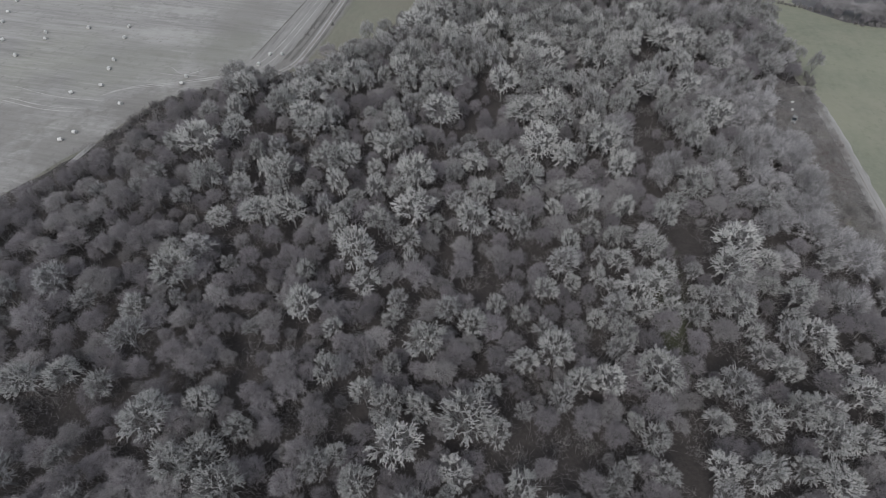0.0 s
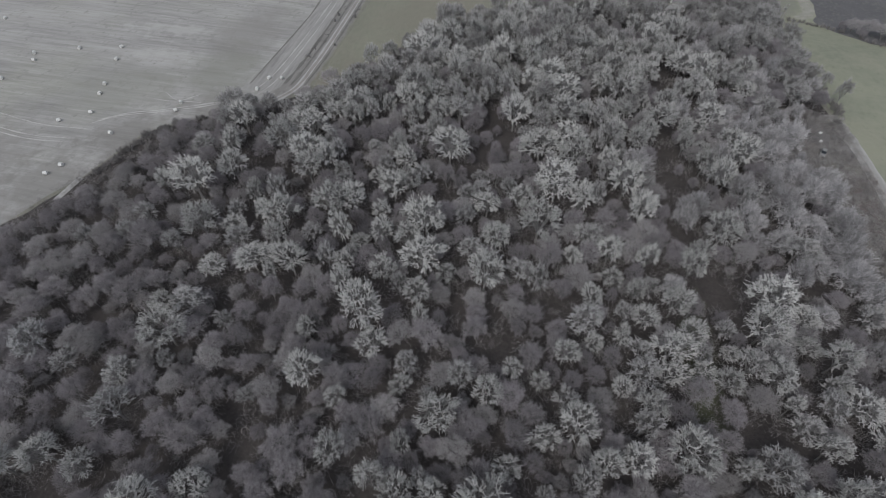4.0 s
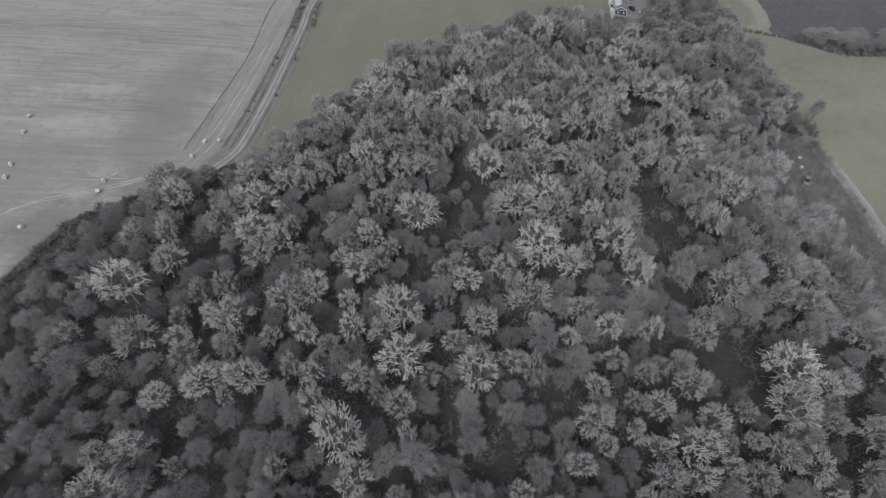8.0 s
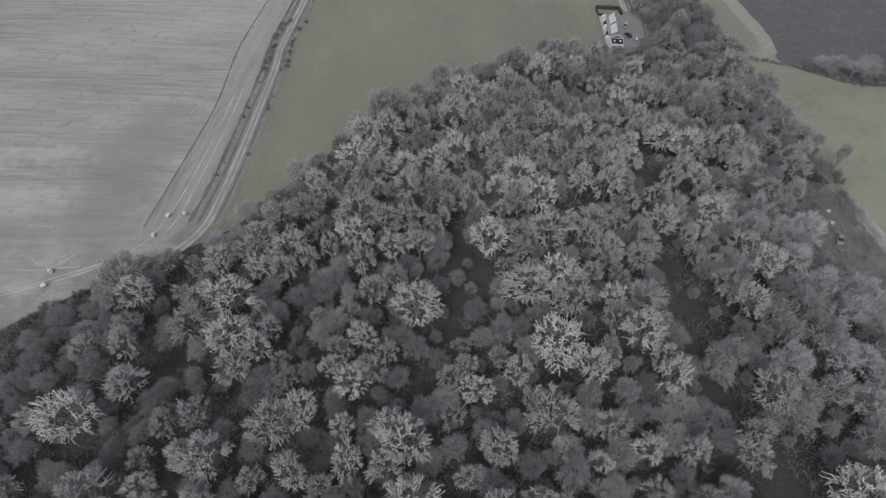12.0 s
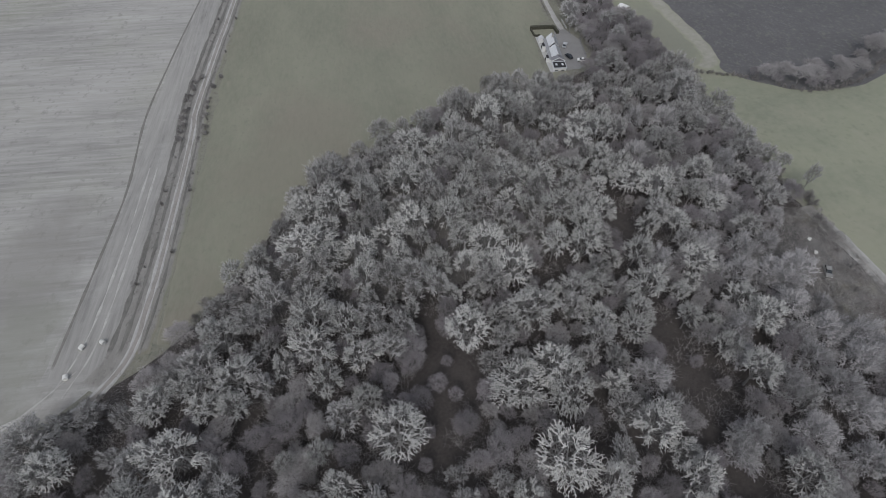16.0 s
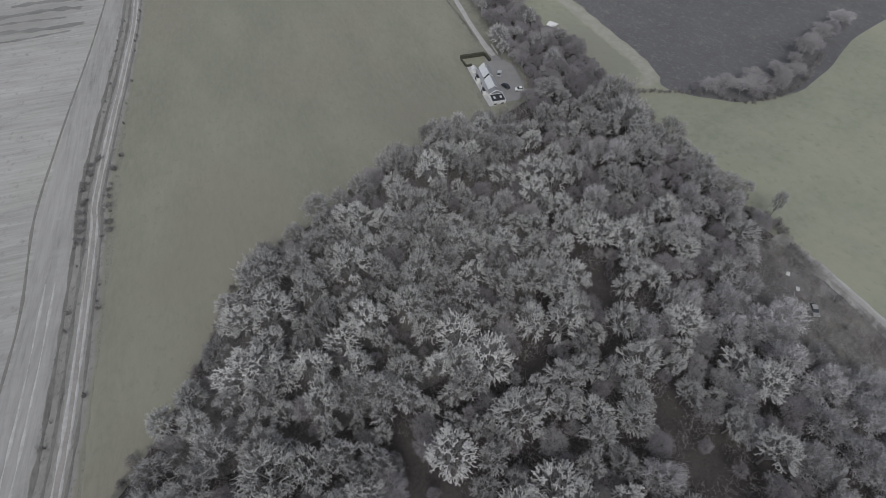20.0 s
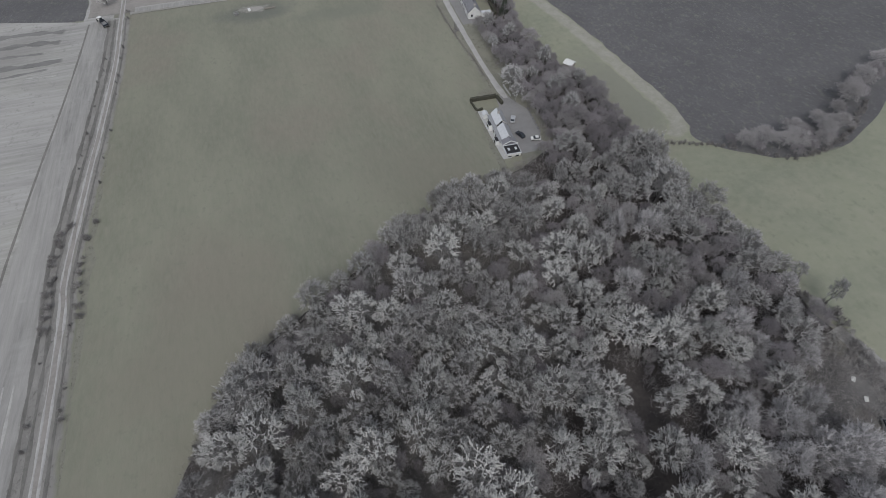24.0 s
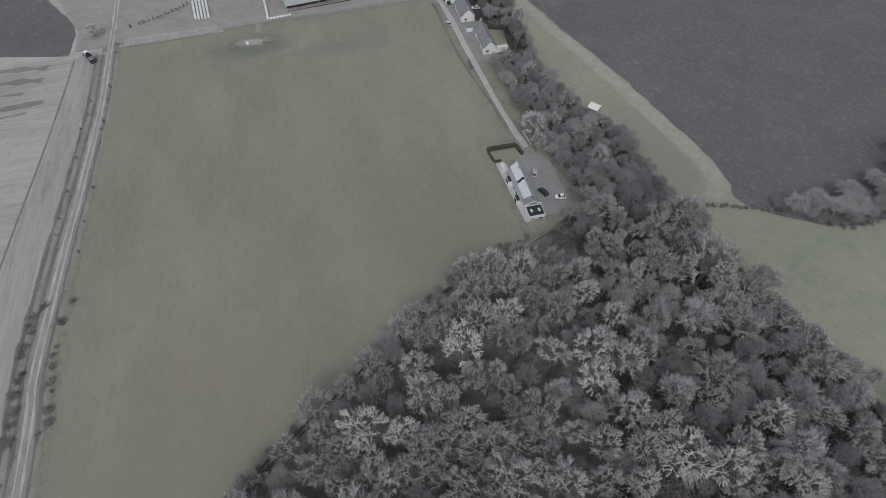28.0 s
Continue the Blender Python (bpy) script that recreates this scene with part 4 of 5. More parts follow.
# ---- undergrowth and brambles ----
def scatter(name, place, count, high, radius, twigs, twig_w, mat, label, seed):
    rng = random.Random(seed)
    verts, faces = [], []
    made = 0
    while made < count:
        p = place(rng)
        if not p:
            continue
        made += 1
        x, y = p
        z = land(x, y)
        r, h = radius * rng.uniform(0.6, 1.4), high * rng.uniform(0.5, 1.3)
        for _ in range(twigs):
            d = rand_dir(rng, 0.15)
            k, turn = math.sqrt(rng.random()) * r, rng.uniform(0, 6.2832)
            a = Vector((x + k * math.cos(turn), y + k * math.sin(turn), z + rng.uniform(0, 0.5) * h))
            b = a + Vector((d.x, d.y, d.z * 0.8 + 0.2)) * h * rng.uniform(0.25, 0.55)
            twig(verts, faces, a, b, twig_w, rng)
    return tagged(new(name, mesh_of(name, verts, faces, mat, False)), label, "undergrowth", kind="stuff")


def in_wood(rng):
    y = rng.uniform(5, 445)
    a, b = max(at(WOOD_W, y), at(VIEW_W, y)), min(at(WOOD_E, y), at(VIEW_E, y))
    x = rng.uniform(a, b)
    if rng.random() > (b - a) / 260 or (295 < y < 345 and x < 72) or (y > 345 and x < 82 and (y > 388 or x < 71)):
        return None
    if in_gap(x, y, 0.8):
        return None
    return x, y


def in_clearing(rng):
    y = rng.uniform(93, 198)
    a, b = at(CLEAR_W, y) - 1, 107
    x = rng.uniform(a, b)
    if (x - 94.5) ** 2 + (y - 173.5) ** 2 < 9 or (x - 95.8) ** 2 + (y - 183) ** 2 < 16 or (x - 88) ** 2 + (y - 188) ** 2 < 90 and rng.random() < 0.8:
        return None
    return x, y


scatter("undergrowth", in_wood, 8500, 3.2, 1.9, 42, 0.042, M["under"], "brown leafless undergrowth beneath the wood", 21)
def on_verge(rng):
    y = rng.uniform(172, 448)
    x = float(np.interp(y, [p[1] for p in TRACK], [p[0] for p in TRACK]))
    x += rng.choice((-5.3, -5.3, -2.8, 2.5)) + rng.gauss(0, 0.3)
    thick = noise.noise((x * 0.2, y * 0.06, 2.0)) + (0.35 if 255 < y < 310 else 0.0)
    return (x, y) if thick > rng.uniform(-0.3, 0.4) else None


def on_lane_fence(rng):
    y = rng.uniform(350, 446)
    x = float(np.interp(y, [346, 366, 378, 395, 419, 446], [63.2, 62.6, 61.2, 60, 60.5, 62]))
    return (x + rng.gauss(0, 0.35), y) if noise.noise((3.0, y * 0.1, 4.0)) > rng.uniform(-0.6, 0.2) else None


scatter("fence_weeds", on_lane_fence, 260, 0.9, 0.5, 26, 0.035, M["thorn"], "dead weeds along the fence beside the lane", 24)
scatter("verge_weeds", on_verge, 900, 0.55, 0.6, 26, 0.03, M["thorn"], "dead weeds and thorn shoots along the farm track", 23)
scatter("brambles", in_clearing, 1500, 1.3, 1.1, 60, 0.045, M["bramble"], "tangled brown brambles and bracken in the clearing", 22)


# ---- helpers for made things ----
def plain(name, colour, rough=0.7, metal=0.0, vary=0.15, tint=0.0):
    d = tuple(c * (1 - vary) for c in colour)
    l = tuple(min(1.0, c * (1 + vary)) for c in colour)
    return material(name, colour, d, 0.8, fine=l, fine_scale=5, rough=rough, metal=metal, tint=tint)


M.update({
    "render": plain("white_render", (0.6, 0.6, 0.585)), "slate_pale": plain("pale_roof_sheet", (0.52, 0.53, 0.55), 0.5),
    "slate": plain("dark_slate", (0.19, 0.19, 0.205), 0.6), "slate_grey": plain("grey_roof_sheet", (0.27, 0.275, 0.285), 0.6), "black": plain("black_felt_and_gap_shade", (0.03, 0.03, 0.033), 0.7),
    "white": plain("white_paint", (0.66, 0.66, 0.65), 0.5, vary=0.05), "stone": plain("grey_stone", (0.36, 0.35, 0.33)),
    "paving": plain("pale_paving", (0.42, 0.415, 0.41)), "rubber": plain("rubber", (0.025, 0.025, 0.025), 0.85),
    "steel": plain("weathered_steel", (0.35, 0.35, 0.35), 0.5, 0.6), "wood": plain("weathered_wood", (0.27, 0.25, 0.225)),
    "wrap": plain("bale_wrap", (0.55, 0.55, 0.53), 0.45, vary=0.06, tint=0.1), "lawn": plain("mown_lawn", (0.225, 0.222, 0.17)),
    "silver": plain("silver_car_paint", (0.5, 0.51, 0.53), 0.3, 0.3, 0.04), "dark_paint": plain("dark_car_paint", (0.04, 0.045, 0.055), 0.25, 0.2, 0.05),
    "faded": plain("faded_car_paint", (0.24, 0.24, 0.235), 0.6, 0.1), "tractor": plain("white_tractor_paint", (0.66, 0.66, 0.64), 0.4), "sheeting": plain("grey_green_sheeting", (0.3, 0.33, 0.33), 0.5),
    "hedge": material("clipped_hedge", (0.06, 0.06, 0.045), (0.035, 0.036, 0.03), 1.5, fine=(0.09, 0.085, 0.065), fine_scale=6, bump=0.8),
})
glass = bpy.data.materials.new("window_glass")
glass.use_nodes = True
gb = glass.node_tree.nodes["Principled BSDF"]
gb.inputs["Base Color"].default_value, gb.inputs["Roughness"].default_value, gb.inputs["Metallic"].default_value = (0.03, 0.035, 0.04, 1), 0.06, 0.0
M["glass"] = glass


def part(name, bm, mat, parent, label=""):
    me = bpy.data.meshes.new(name)
    bm.to_mesh(me)
    bm.free()
    me.materials.append(mat)
    ob = new(name, me)
    ob.parent = parent
    return tagged(ob, label)


def block(x0, x1, y0, y1, z0, z1, bevel=0.0, bm=None):
    bm = bm or bmesh.new()
    made = bmesh.ops.create_cube(bm, size=1.0, matrix=Matrix.LocRotScale(((x0 + x1) / 2, (y0 + y1) / 2, (z0 + z1) / 2), None, (x1 - x0, y1 - y0, z1 - z0)))
    if bevel:
        edges = list({e for v in made["verts"] for e in v.link_edges})
        bmesh.ops.bevel(bm, geom=edges, offset=bevel, segments=2, affect="EDGES", profile=0.6)
    return bm


def drum(r0, r1, depth, m, segments=16, bm=None, bevel=0.0):
    bm = bm or bmesh.new()
    made = bmesh.ops.create_cone(bm, cap_ends=True, segments=segments, radius1=r0, radius2=r1, depth=depth, matrix=m)
    if bevel:
        rims = [e for e in {e for v in made["verts"] for e in v.link_edges} if any(len(f.verts) > 4 for f in e.link_faces)]
        bmesh.ops.bevel(bm, geom=rims, offset=bevel, segments=2, affect="EDGES", profile=0.6)
    return bm


def solid(points, depth_axis, lo, hi, bm=None):
    """A profile of (a, z) points drawn out along x or y."""
    bm = bm or bmesh.new()
    ends = []
    for c in (lo, hi):
        ends.append([bm.verts.new((a, c, z) if depth_axis == "y" else (c, a, z)) for a, z in points])
    n = len(points)
    bm.faces.new(ends[0])
    bm.faces.new(ends[1][::-1])
    for i in range(n):
        bm.faces.new((ends[0][i], ends[1][i], ends[1][(i + 1) % n], ends[0][(i + 1) % n]))
    bmesh.ops.recalc_face_normals(bm, faces=bm.faces)
    return bm


def thing(name, x, y, turn, label, category, group="", lift=0.0):
    ob = new(name)
    ob.matrix_basis = pose(x, y, land(x, y) + lift, 0, 0, turn)
    return tagged(ob, label, category, group)


def window(parent, x, y, z, w, h, face, sill=True):
    """A window set in a wall; face: the axis and sign that it looks along."""
    def slab(a0, a1, z0, z1, d0, d1):
        if face in ("w", "e"):
            s = -1 if face == "w" else 1
            return block(*sorted((x + s * d0, x + s * d1)), y + a0, y + a1, z + z0, z + z1)
        s = -1 if face == "s" else 1
        return block(x + a0, x + a1, *sorted((y + s * d0, y + s * d1)), z + z0, z + z1)
    fr = slab(-w / 2 - 0.06, w / 2 + 0.06, -0.06, h + 0.06, -0.05, 0.05)
    win = part("window", fr, M["white"], parent)
    for k in (-1, 1):
        part("pane", slab(*((0.03, w / 2 - 0.03) if k > 0 else (-w / 2 + 0.03, -0.03)), 0.03, h - 0.03, 0.045, 0.07), M["glass"], win)
    if sill:
        part("window_sill", slab(-w / 2 - 0.15, w / 2 + 0.15, -0.16, -0.06, 0.0, 0.16), M["stone"], win)


def gable_house(parent, x0, x1, y0, y1, eaves, ridge, walls, roof, over=0.3, axis="y", thick=0.16, lit_roof=None):
    """Walls with gables, and two roof slopes; the ridge runs along axis."""
    if axis == "y":
        a0, a1, c0, c1 = x0, x1, y0, y1
    else:
        a0, a1, c0, c1 = y0, y1, x0, x1
    mid = (a0 + a1) / 2
    part("wall", solid([(a0, -0.6), (a1, -0.6), (a1, eaves), (mid, ridge), (a0, eaves)], axis, c0, c1), walls, parent)
    slope = (ridge - eaves) / (mid - a0)
    for s in (-1, 1):
        e = mid + s * (mid - a0 + over)
        ze = ridge - slope * (abs(e - mid))
        # the slope towards the light can take a paler colour than the other
        part("roof_slope", solid([(mid, ridge + 0.02), (e, ze + 0.02), (e, ze + thick), (mid, ridge + thick)], axis, c0 - over, c1 + over), lit_roof if lit_roof and s < 0 else roof, parent)
    part("ridge_cap", solid([(mid - 0.16, ridge + thick - 0.02), (mid + 0.16, ridge + thick - 0.02), (mid, ridge + thick + 0.1)], axis, c0 - over, c1 + over), roof, parent)


def chimney(parent, x, y, z0, z1):
    ch = part("chimney", block(x - 0.4, x + 0.4, y - 0.3, y + 0.3, z0, z1, 0.03), M["stone"], parent)
    for k in (-0.17, 0.17):
        part("chimney_pot", drum(0.12, 0.1, 0.4, pose(x + k, y, z1 + 0.19), 10), M["slate"], ch)


def dormer(parent, x, y, z, w, face=-1):
    """A small gabled dormer that looks along x."""
    d = part("dormer", solid([(y - w / 2, z), (y + w / 2, z), (y + w / 2, z + 0.9), (y, z + 1.5), (y - w / 2, z + 0.9)], "x", *sorted((x, x - face * 1.8))), M["render"], parent)
    for s in (-1, 1):
        part("dormer_roof", solid([(y, z + 1.53), (y + s * (w / 2 + 0.2), z + 0.8), (y + s * (w / 2 + 0.2), z + 0.92), (y, z + 1.65)], "x", *sorted((x + face * 0.2, x - face * 1.9))), M["slate"], d)
    part("pane", block(*sorted((x + face * 0.01, x + face * 0.05)), y - w * 0.32, y + w * 0.32, z + 0.15, z + 0.85), M["glass"], d)


# ---- the house in the hollow ----
house = thing("house", 55.6, 311.5, -4, "long white bungalow with pale pitched roofs and a black flat roof", "house")
# west slopes coloured paler, east ones greyer: lit and shaded sides of one roof
gable_house(house, -1.3, 2.9, 4.3, 11.4, 2.9, 4.9, M["render"], M["slate_grey"], lit_roof=M["slate_pale"])
gable_house(house, -1.5, 2.7, -4.8, 2.4, 2.9, 4.9, M["render"], M["slate_grey"], lit_roof=M["slate_pale"])
part("link", block(-1.0, 2.3, 2.4, 4.3, -0.6, 2.6, 0.03), M["render"], house)
part("flat_roof", block(-1.2, 2.5, 2.42, 4.28, 2.6, 2.8), M["black"], house)
part("side_wing", block(-2.9, -1.52, -5.5, 11.0, -0.6, 2.4, 0.03), M["render"], house)
part("side_roof", block(-3.05, -1.45, -5.6, 11.1, 2.4, 2.55), M["slate_grey"], house)
for y in (-3.2, 6.2):
    bay = part("bay", block(-4.3, -2.88, y - 1.4, y + 1.4, -0.6, 2.3, 0.04), M["white"], house, "white bay with a dark glazed roof")
    part("bay_roof", block(-4.2, -2.95, y - 1.28, y + 1.28, 2.3, 2.42), M["black"], bay)
    part("pane", block(-4.34, -4.29, y - 1.1, y + 1.1, 0.6, 2.0), M["glass"], bay)
for y in (-0.3, 2.4, 9.2):
    window(house, -2.92, y, 0.9, 1.3, 1.1, "w")
for y in (-3, 0, 6, 9):
    window(house, 2.72 if y > 4 else 2.52, y, 0.9, 1.2, 1.1, "e")
for y in (4.28, -4.82):
    part("gable_glass", solid([(-0.7, 3.0), (1.9, 3.0), (0.6, 4.3)], "y", y - 0.03, y + 0.03), M["glass"], house)
part("end_block", block(-2.5, 3.0, -13.0, -4.85, -0.6, 2.7, 0.04), M["render"], house)
part("end_roof", block(-2.6, 3.1, -7.9, -4.9, 2.7, 2.95), M["slate_grey"], house)
part("parapet", block(-2.65, 3.15, -13.15, -7.9, 2.7, 2.98, 0.03), M["slate_pale"], house)
part("felt", block(-2.4, 2.9, -12.7, -8.4, 2.985, 3.03), M["black"], house, "black felt roof")
for x in (-1.1, 1.6):
    light = part("rooflight", block(x - 0.4, x + 0.4, -11.2, -9.9, 3.03, 3.25, 0.05), M["slate_pale"], house, "domed white rooflight")
for s in (-1, 1):
    part("bargeboard", solid([(0.4, 4.5), (0.4 + s * 3.0, 2.95), (0.4 + s * 3.0, 3.2), (0.4, 4.75)], "y", -8.05, -7.85), M["white"], house)
part("porch_slope", solid([(0.4, 4.4), (3.2, 3.0), (-2.4, 3.0)], "y", -7.8, -4.9), M["slate"], house)
for x in (-1.4, 1.5):
    window(house, x, -13.02, 0.9, 1.4, 1.2, "s")
part("back_door", block(2.98, 3.05, -6.6, -5.7, 0.0, 2.05), M["slate"], house)
chimney(house, 0.6, 8.5, 4.6, 5.9)

shed = thing("garden_shed", 53.6, 325.8, -4, "small white garden shed beside the bungalow", "shed")
gable_house(shed, -1.0, 1.0, -1.2, 1.2, 1.9, 2.5, M["white"], M["slate_pale"], 0.15)

sheet("terrace", [(298, 50.6), (330, 52.0)], [(298, 54.0), (330, 55.5)], 298, 330, 0.12, M["paving"], "pale paved terrace beside the bungalow", 0.0, 1.0)
sheet("yard", [(297, 58), (337, 60)], [(297, 62), (304, 69), (311, 71), (325, 72), (332, 69), (337, 67)], 299, 337, 0.095, M["tarmac"], "grey gravelled yard behind the bungalow", 0.6, 1.5)
sheet("garden_lawn", [(330, 52), (337, 52.2)], [(330, 61.5), (337, 62.5)], 330, 337, 0.12, M["lawn"], "pale mown lawn inside the garden hedge", 0.2, 1.5)
sheet("front_lawn", [(292.5, 50.2), (298, 51)], [(292.5, 56), (298, 58)], 292.5, 298, 0.12, M["lawn"], "small yellowish lawn at the end of the bungalow", 0.3, 1.5)


def clipped_hedge(x0, y0, x1, y1, high, wide, seed):
    """A box-cut hedge with an uneven leafy skin."""
    length = math.hypot(x1 - x0, y1 - y0)
    ob = thing("garden_hedge", (x0 + x1) / 2, (y0 + y1) / 2, math.degrees(math.atan2(y1 - y0, x1 - x0)), "dark clipped hedge round the garden", "hedge", "garden hedges")
    bm = block(-length / 2, length / 2, -wide / 2, wide / 2, -0.4, high)
    bmesh.ops.subdivide_edges(bm, edges=bm.edges[:], cuts=9, use_grid_fill=True)
    for v in bm.verts:
        v.co += Vector((noise.noise(v.co * 2 + Vector((seed, 0, 0))), noise.noise(v.co * 2 + Vector((0, seed, 0))), noise.noise(v.co * 2))) * 0.22
    part("foliage", bm, M["hedge"], ob)


clipped_hedge(51.3, 337.4, 62.6, 336.8, 1.7, 1.2, 3)
clipped_hedge(62.8, 336.6, 63.4, 331.5, 1.5, 1.0, 5)
clipped_hedge(51.4, 336.6, 51.8, 330.8, 0.9, 0.6, 7)
clipped_hedge(52.0, 330.4, 54.4, 330.6, 1.0, 0.6, 9)


# ---- cars and farm machines ----
def wheel(parent, x, y, r, w):
    ty = part("wheel", drum(r, r, w, pose(x, y, r, 90, 0, 0) if False else Matrix.Translation((x, y, r)) @ Euler((0, radians(90), 0)).to_matrix().to_4x4(), 18, bevel=0.03), M["rubber"], parent)
    part("rim", drum(r * 0.55, r * 0.55, w + 0.03, Matrix.Translation((x, y, r)) @ Euler((0, radians(90), 0)).to_matrix().to_4x4(), 12), M["steel"], ty)


def car(name, x, y, turn, paint, label, long=4.3, wide=1.75, high=1.48):
    ob = thing(name, x, y, turn, label, "car", "parked cars", 0.25)
    h = long / 2
    profile = [(-h, 0.3), (h, 0.3), (h, 0.62), (h - 0.15, 0.8), (h * 0.45, 0.92), (-h * 0.75, 0.95), (-h, 0.85)]
    bm = solid(profile, "x", -wide / 2, wide / 2)
    bmesh.ops.bevel(bm, geom=bm.edges[:], offset=0.06, segments=2, affect="EDGES")
    body = part("body", bm, paint, ob)
    bm = solid([(h * 0.5, 0.9), (h * 0.1, high - 0.04), (-h * 0.55, high - 0.04), (-h * 0.88, 0.92)], "x", -wide / 2 + 0.14, wide / 2 - 0.14)
    part("window_band", bm, M["glass"], ob)
    part("roof", block(-wide / 2 + 0.16, wide / 2 - 0.16, -h * 0.56, h * 0.12, high - 0.05, high + 0.02, 0.03), paint, ob)
    for sx in (-1, 1):
        for sy in (-0.62, 0.62):
            wheel(ob, sx * (wide / 2 - 0.1), sy * h, 0.32, 0.2)
        part("headlight", block(sx * wide * 0.36 - 0.16, sx * wide * 0.36 + 0.16, h - 0.06, h + 0.015, 0.58, 0.72), M["white"], ob)
        part("tail_light", block(sx * wide * 0.38 - 0.12, sx * wide * 0.38 + 0.12, -h - 0.012, -h + 0.05, 0.62, 0.78), M["stone"], ob)
        part("door_mirror", block(sx * (wide / 2 + 0.08) - 0.08, sx * (wide / 2 + 0.08) + 0.08, h * 0.35, h * 0.35 + 0.1, 0.92, 1.05, 0.02), paint, ob)
    return ob


car("car", 94.0, 173.6, 158, M["faded"], "grey abandoned car among the brambles", 4.2)
car("car", 63.4, 320.0, -28, M["silver"], "silver car parked on the yard of the bungalow")
car("car", 62.3, 309.7, 20, M["dark_paint"], "dark car parked on the yard of the bungalow")
car("car", 66.8, 305.4, 75, M["white"], "white car parked under the trees beside the yard", 3.7)
car("car", 80.5, 433.6, 80, M["white"], "white car parked behind the cottages")
car("car", 63.1, 423.8, 10, M["silver"], "silver car parked on the lane's verge")
car("car", 69.0, 443.4, 15, M["dark_paint"], "dark car parked in front of a cottage")


def tractor(x, y, turn, label):
    ob = thing("tractor", x, y, turn, label, "tractor", "farm machines", 0.15)
    part("bonnet", block(-0.45, 0.45, 0.3, 2.3, 0.95, 1.6, 0.08), M["tractor"], ob)
    part("chassis", block(-0.35, 0.35, -1.4, 2.2, 0.6, 0.95, 0.04), M["steel"], ob)
    cab = part("cab", block(-0.8, 0.8, -1.2, 0.3, 1.2, 2.5, 0.08), M["glass"], ob)
    part("cab_roof", block(-0.9, 0.9, -1.35, 0.45, 2.5, 2.72, 0.08), M["white"], cab, "white cab roof")
    for sx in (-1, 1):
        wheel(ob, sx * 0.95, -0.7, 0.85, 0.5)
        wheel(ob, sx * 0.85, 1.75, 0.6, 0.38)
        part("mudguard", block(sx * 0.95 - 0.27, sx * 0.95 + 0.27, -1.3, -0.1, 1.72, 1.8, 0.03), M["tractor"], ob)
    part("exhaust", drum(0.05, 0.05, 1.0, pose(0.38, 0.7, 2.0), 8), M["steel"], ob)


def trailer(x, y, turn, label):
    ob = thing("farm_trailer", x, y, turn, label, "trailer", "farm machines", 0.15)
    part("bed", block(-1.1, 1.1, -2.4, 2.4, 0.9, 1.1, 0.03), M["steel"], ob)
    for sx in (-1, 1):
        part("side_board", block(sx * 1.1 - 0.05, sx * 1.1 + 0.05, -2.4, 2.4, 1.1, 1.9), M["dark_paint"], ob)
        wheel(ob, sx * 1.0, -0.7, 0.5, 0.35)
        wheel(ob, sx * 1.0, -1.8, 0.5, 0.35)
    for y0 in (-2.4, 2.4):
        part("end_board", block(-1.1, 1.1, y0 - 0.05, y0 + 0.05, 1.1, 1.9), M["dark_paint"], ob)
    part("drawbar", block(-0.1, 0.1, 2.4, 4.0, 0.75, 0.9), M["steel"], ob)


tractor(-98.6, 446.0, 35, "white-roofed tractor standing beside the farm track")
trailer(-96.3, 441.0, 25, "dark flatbed trailer hitched behind the tractor")
tractor(-192.5, 346.5, -93, "white-roofed tractor out on the stubble field")
trailer(-198.3, 346.8, -93, "dark trailer out on the stubble field")


# ---- bales ----
bale = new("round_bale")
part("body", drum(0.62, 0.62, 1.2, Matrix.Translation((0, 0, 0.6)) @ Euler((0, radians(90), 0)).to_matrix().to_4x4(), 20, bevel=0.08), M["wrap"], bale)
tagged(bale, "white-wrapped round bale lying on the stubble", "bale", "bales on the stubble")
FIELD_BALES = [(-236, 198), (-232, 187.5), (-228, 179), (-217, 165.5), (-204, 174.7), (-200.5, 170), (-189, 182), (-173, 186.6), (-169.5, 177.5), (-163.5, 160.6), (-161.5, 154.4), (-157.5, 143.3), (-165.3, 136.7), (-143.7, 134), (-149.2, 115.8), (-151.3, 111.2), (-129.7, 155.4), (-129.1, 150.6), (-203.4, 155.7), (-105.3, 177.7), (-100.4, 178.5), (-106.6, 169.4)]
for i, (x, y) in enumerate(FIELD_BALES):
    m = pose(x, y, land(x, y) + 0.06, 0, 0, rng.uniform(0, 180))
    if i:
        copy_thing(bale, m)
    else:
        bale.matrix_basis = m
stacked = copy_thing(bale, pose(-52, 467, land(-52, 467) + 0.1, 0, 0, 90))
tagged(stacked, "white-wrapped bale in the long rows at the farm", "bale", "bale rows at the farm")
for i in range(5):
    for j in range(13):
        if i + j:
            x, y = -52 + i * 1.55 - 0.1 * j, 466 + j * 1.5
            copy_thing(stacked, pose(x, y, land(x, y) + 0.1, 0, 0, 90 + rng.uniform(-4, 4)))
for i in range(15):
    x, y = -18.5 + 0.2 * rng.random(), 455 + i * 1.5
    copy_thing(stacked, pose(x, y, land(x, y) + 0.1, 0, 0, 90 + rng.uniform(-4, 4)))
for i in range(7):
    x, y = -17 + i * 1.5, 454.2 + 0.1 * i
    copy_thing(stacked, pose(x, y, land(x, y) + 0.1, 0, 0, rng.uniform(-5, 5)))

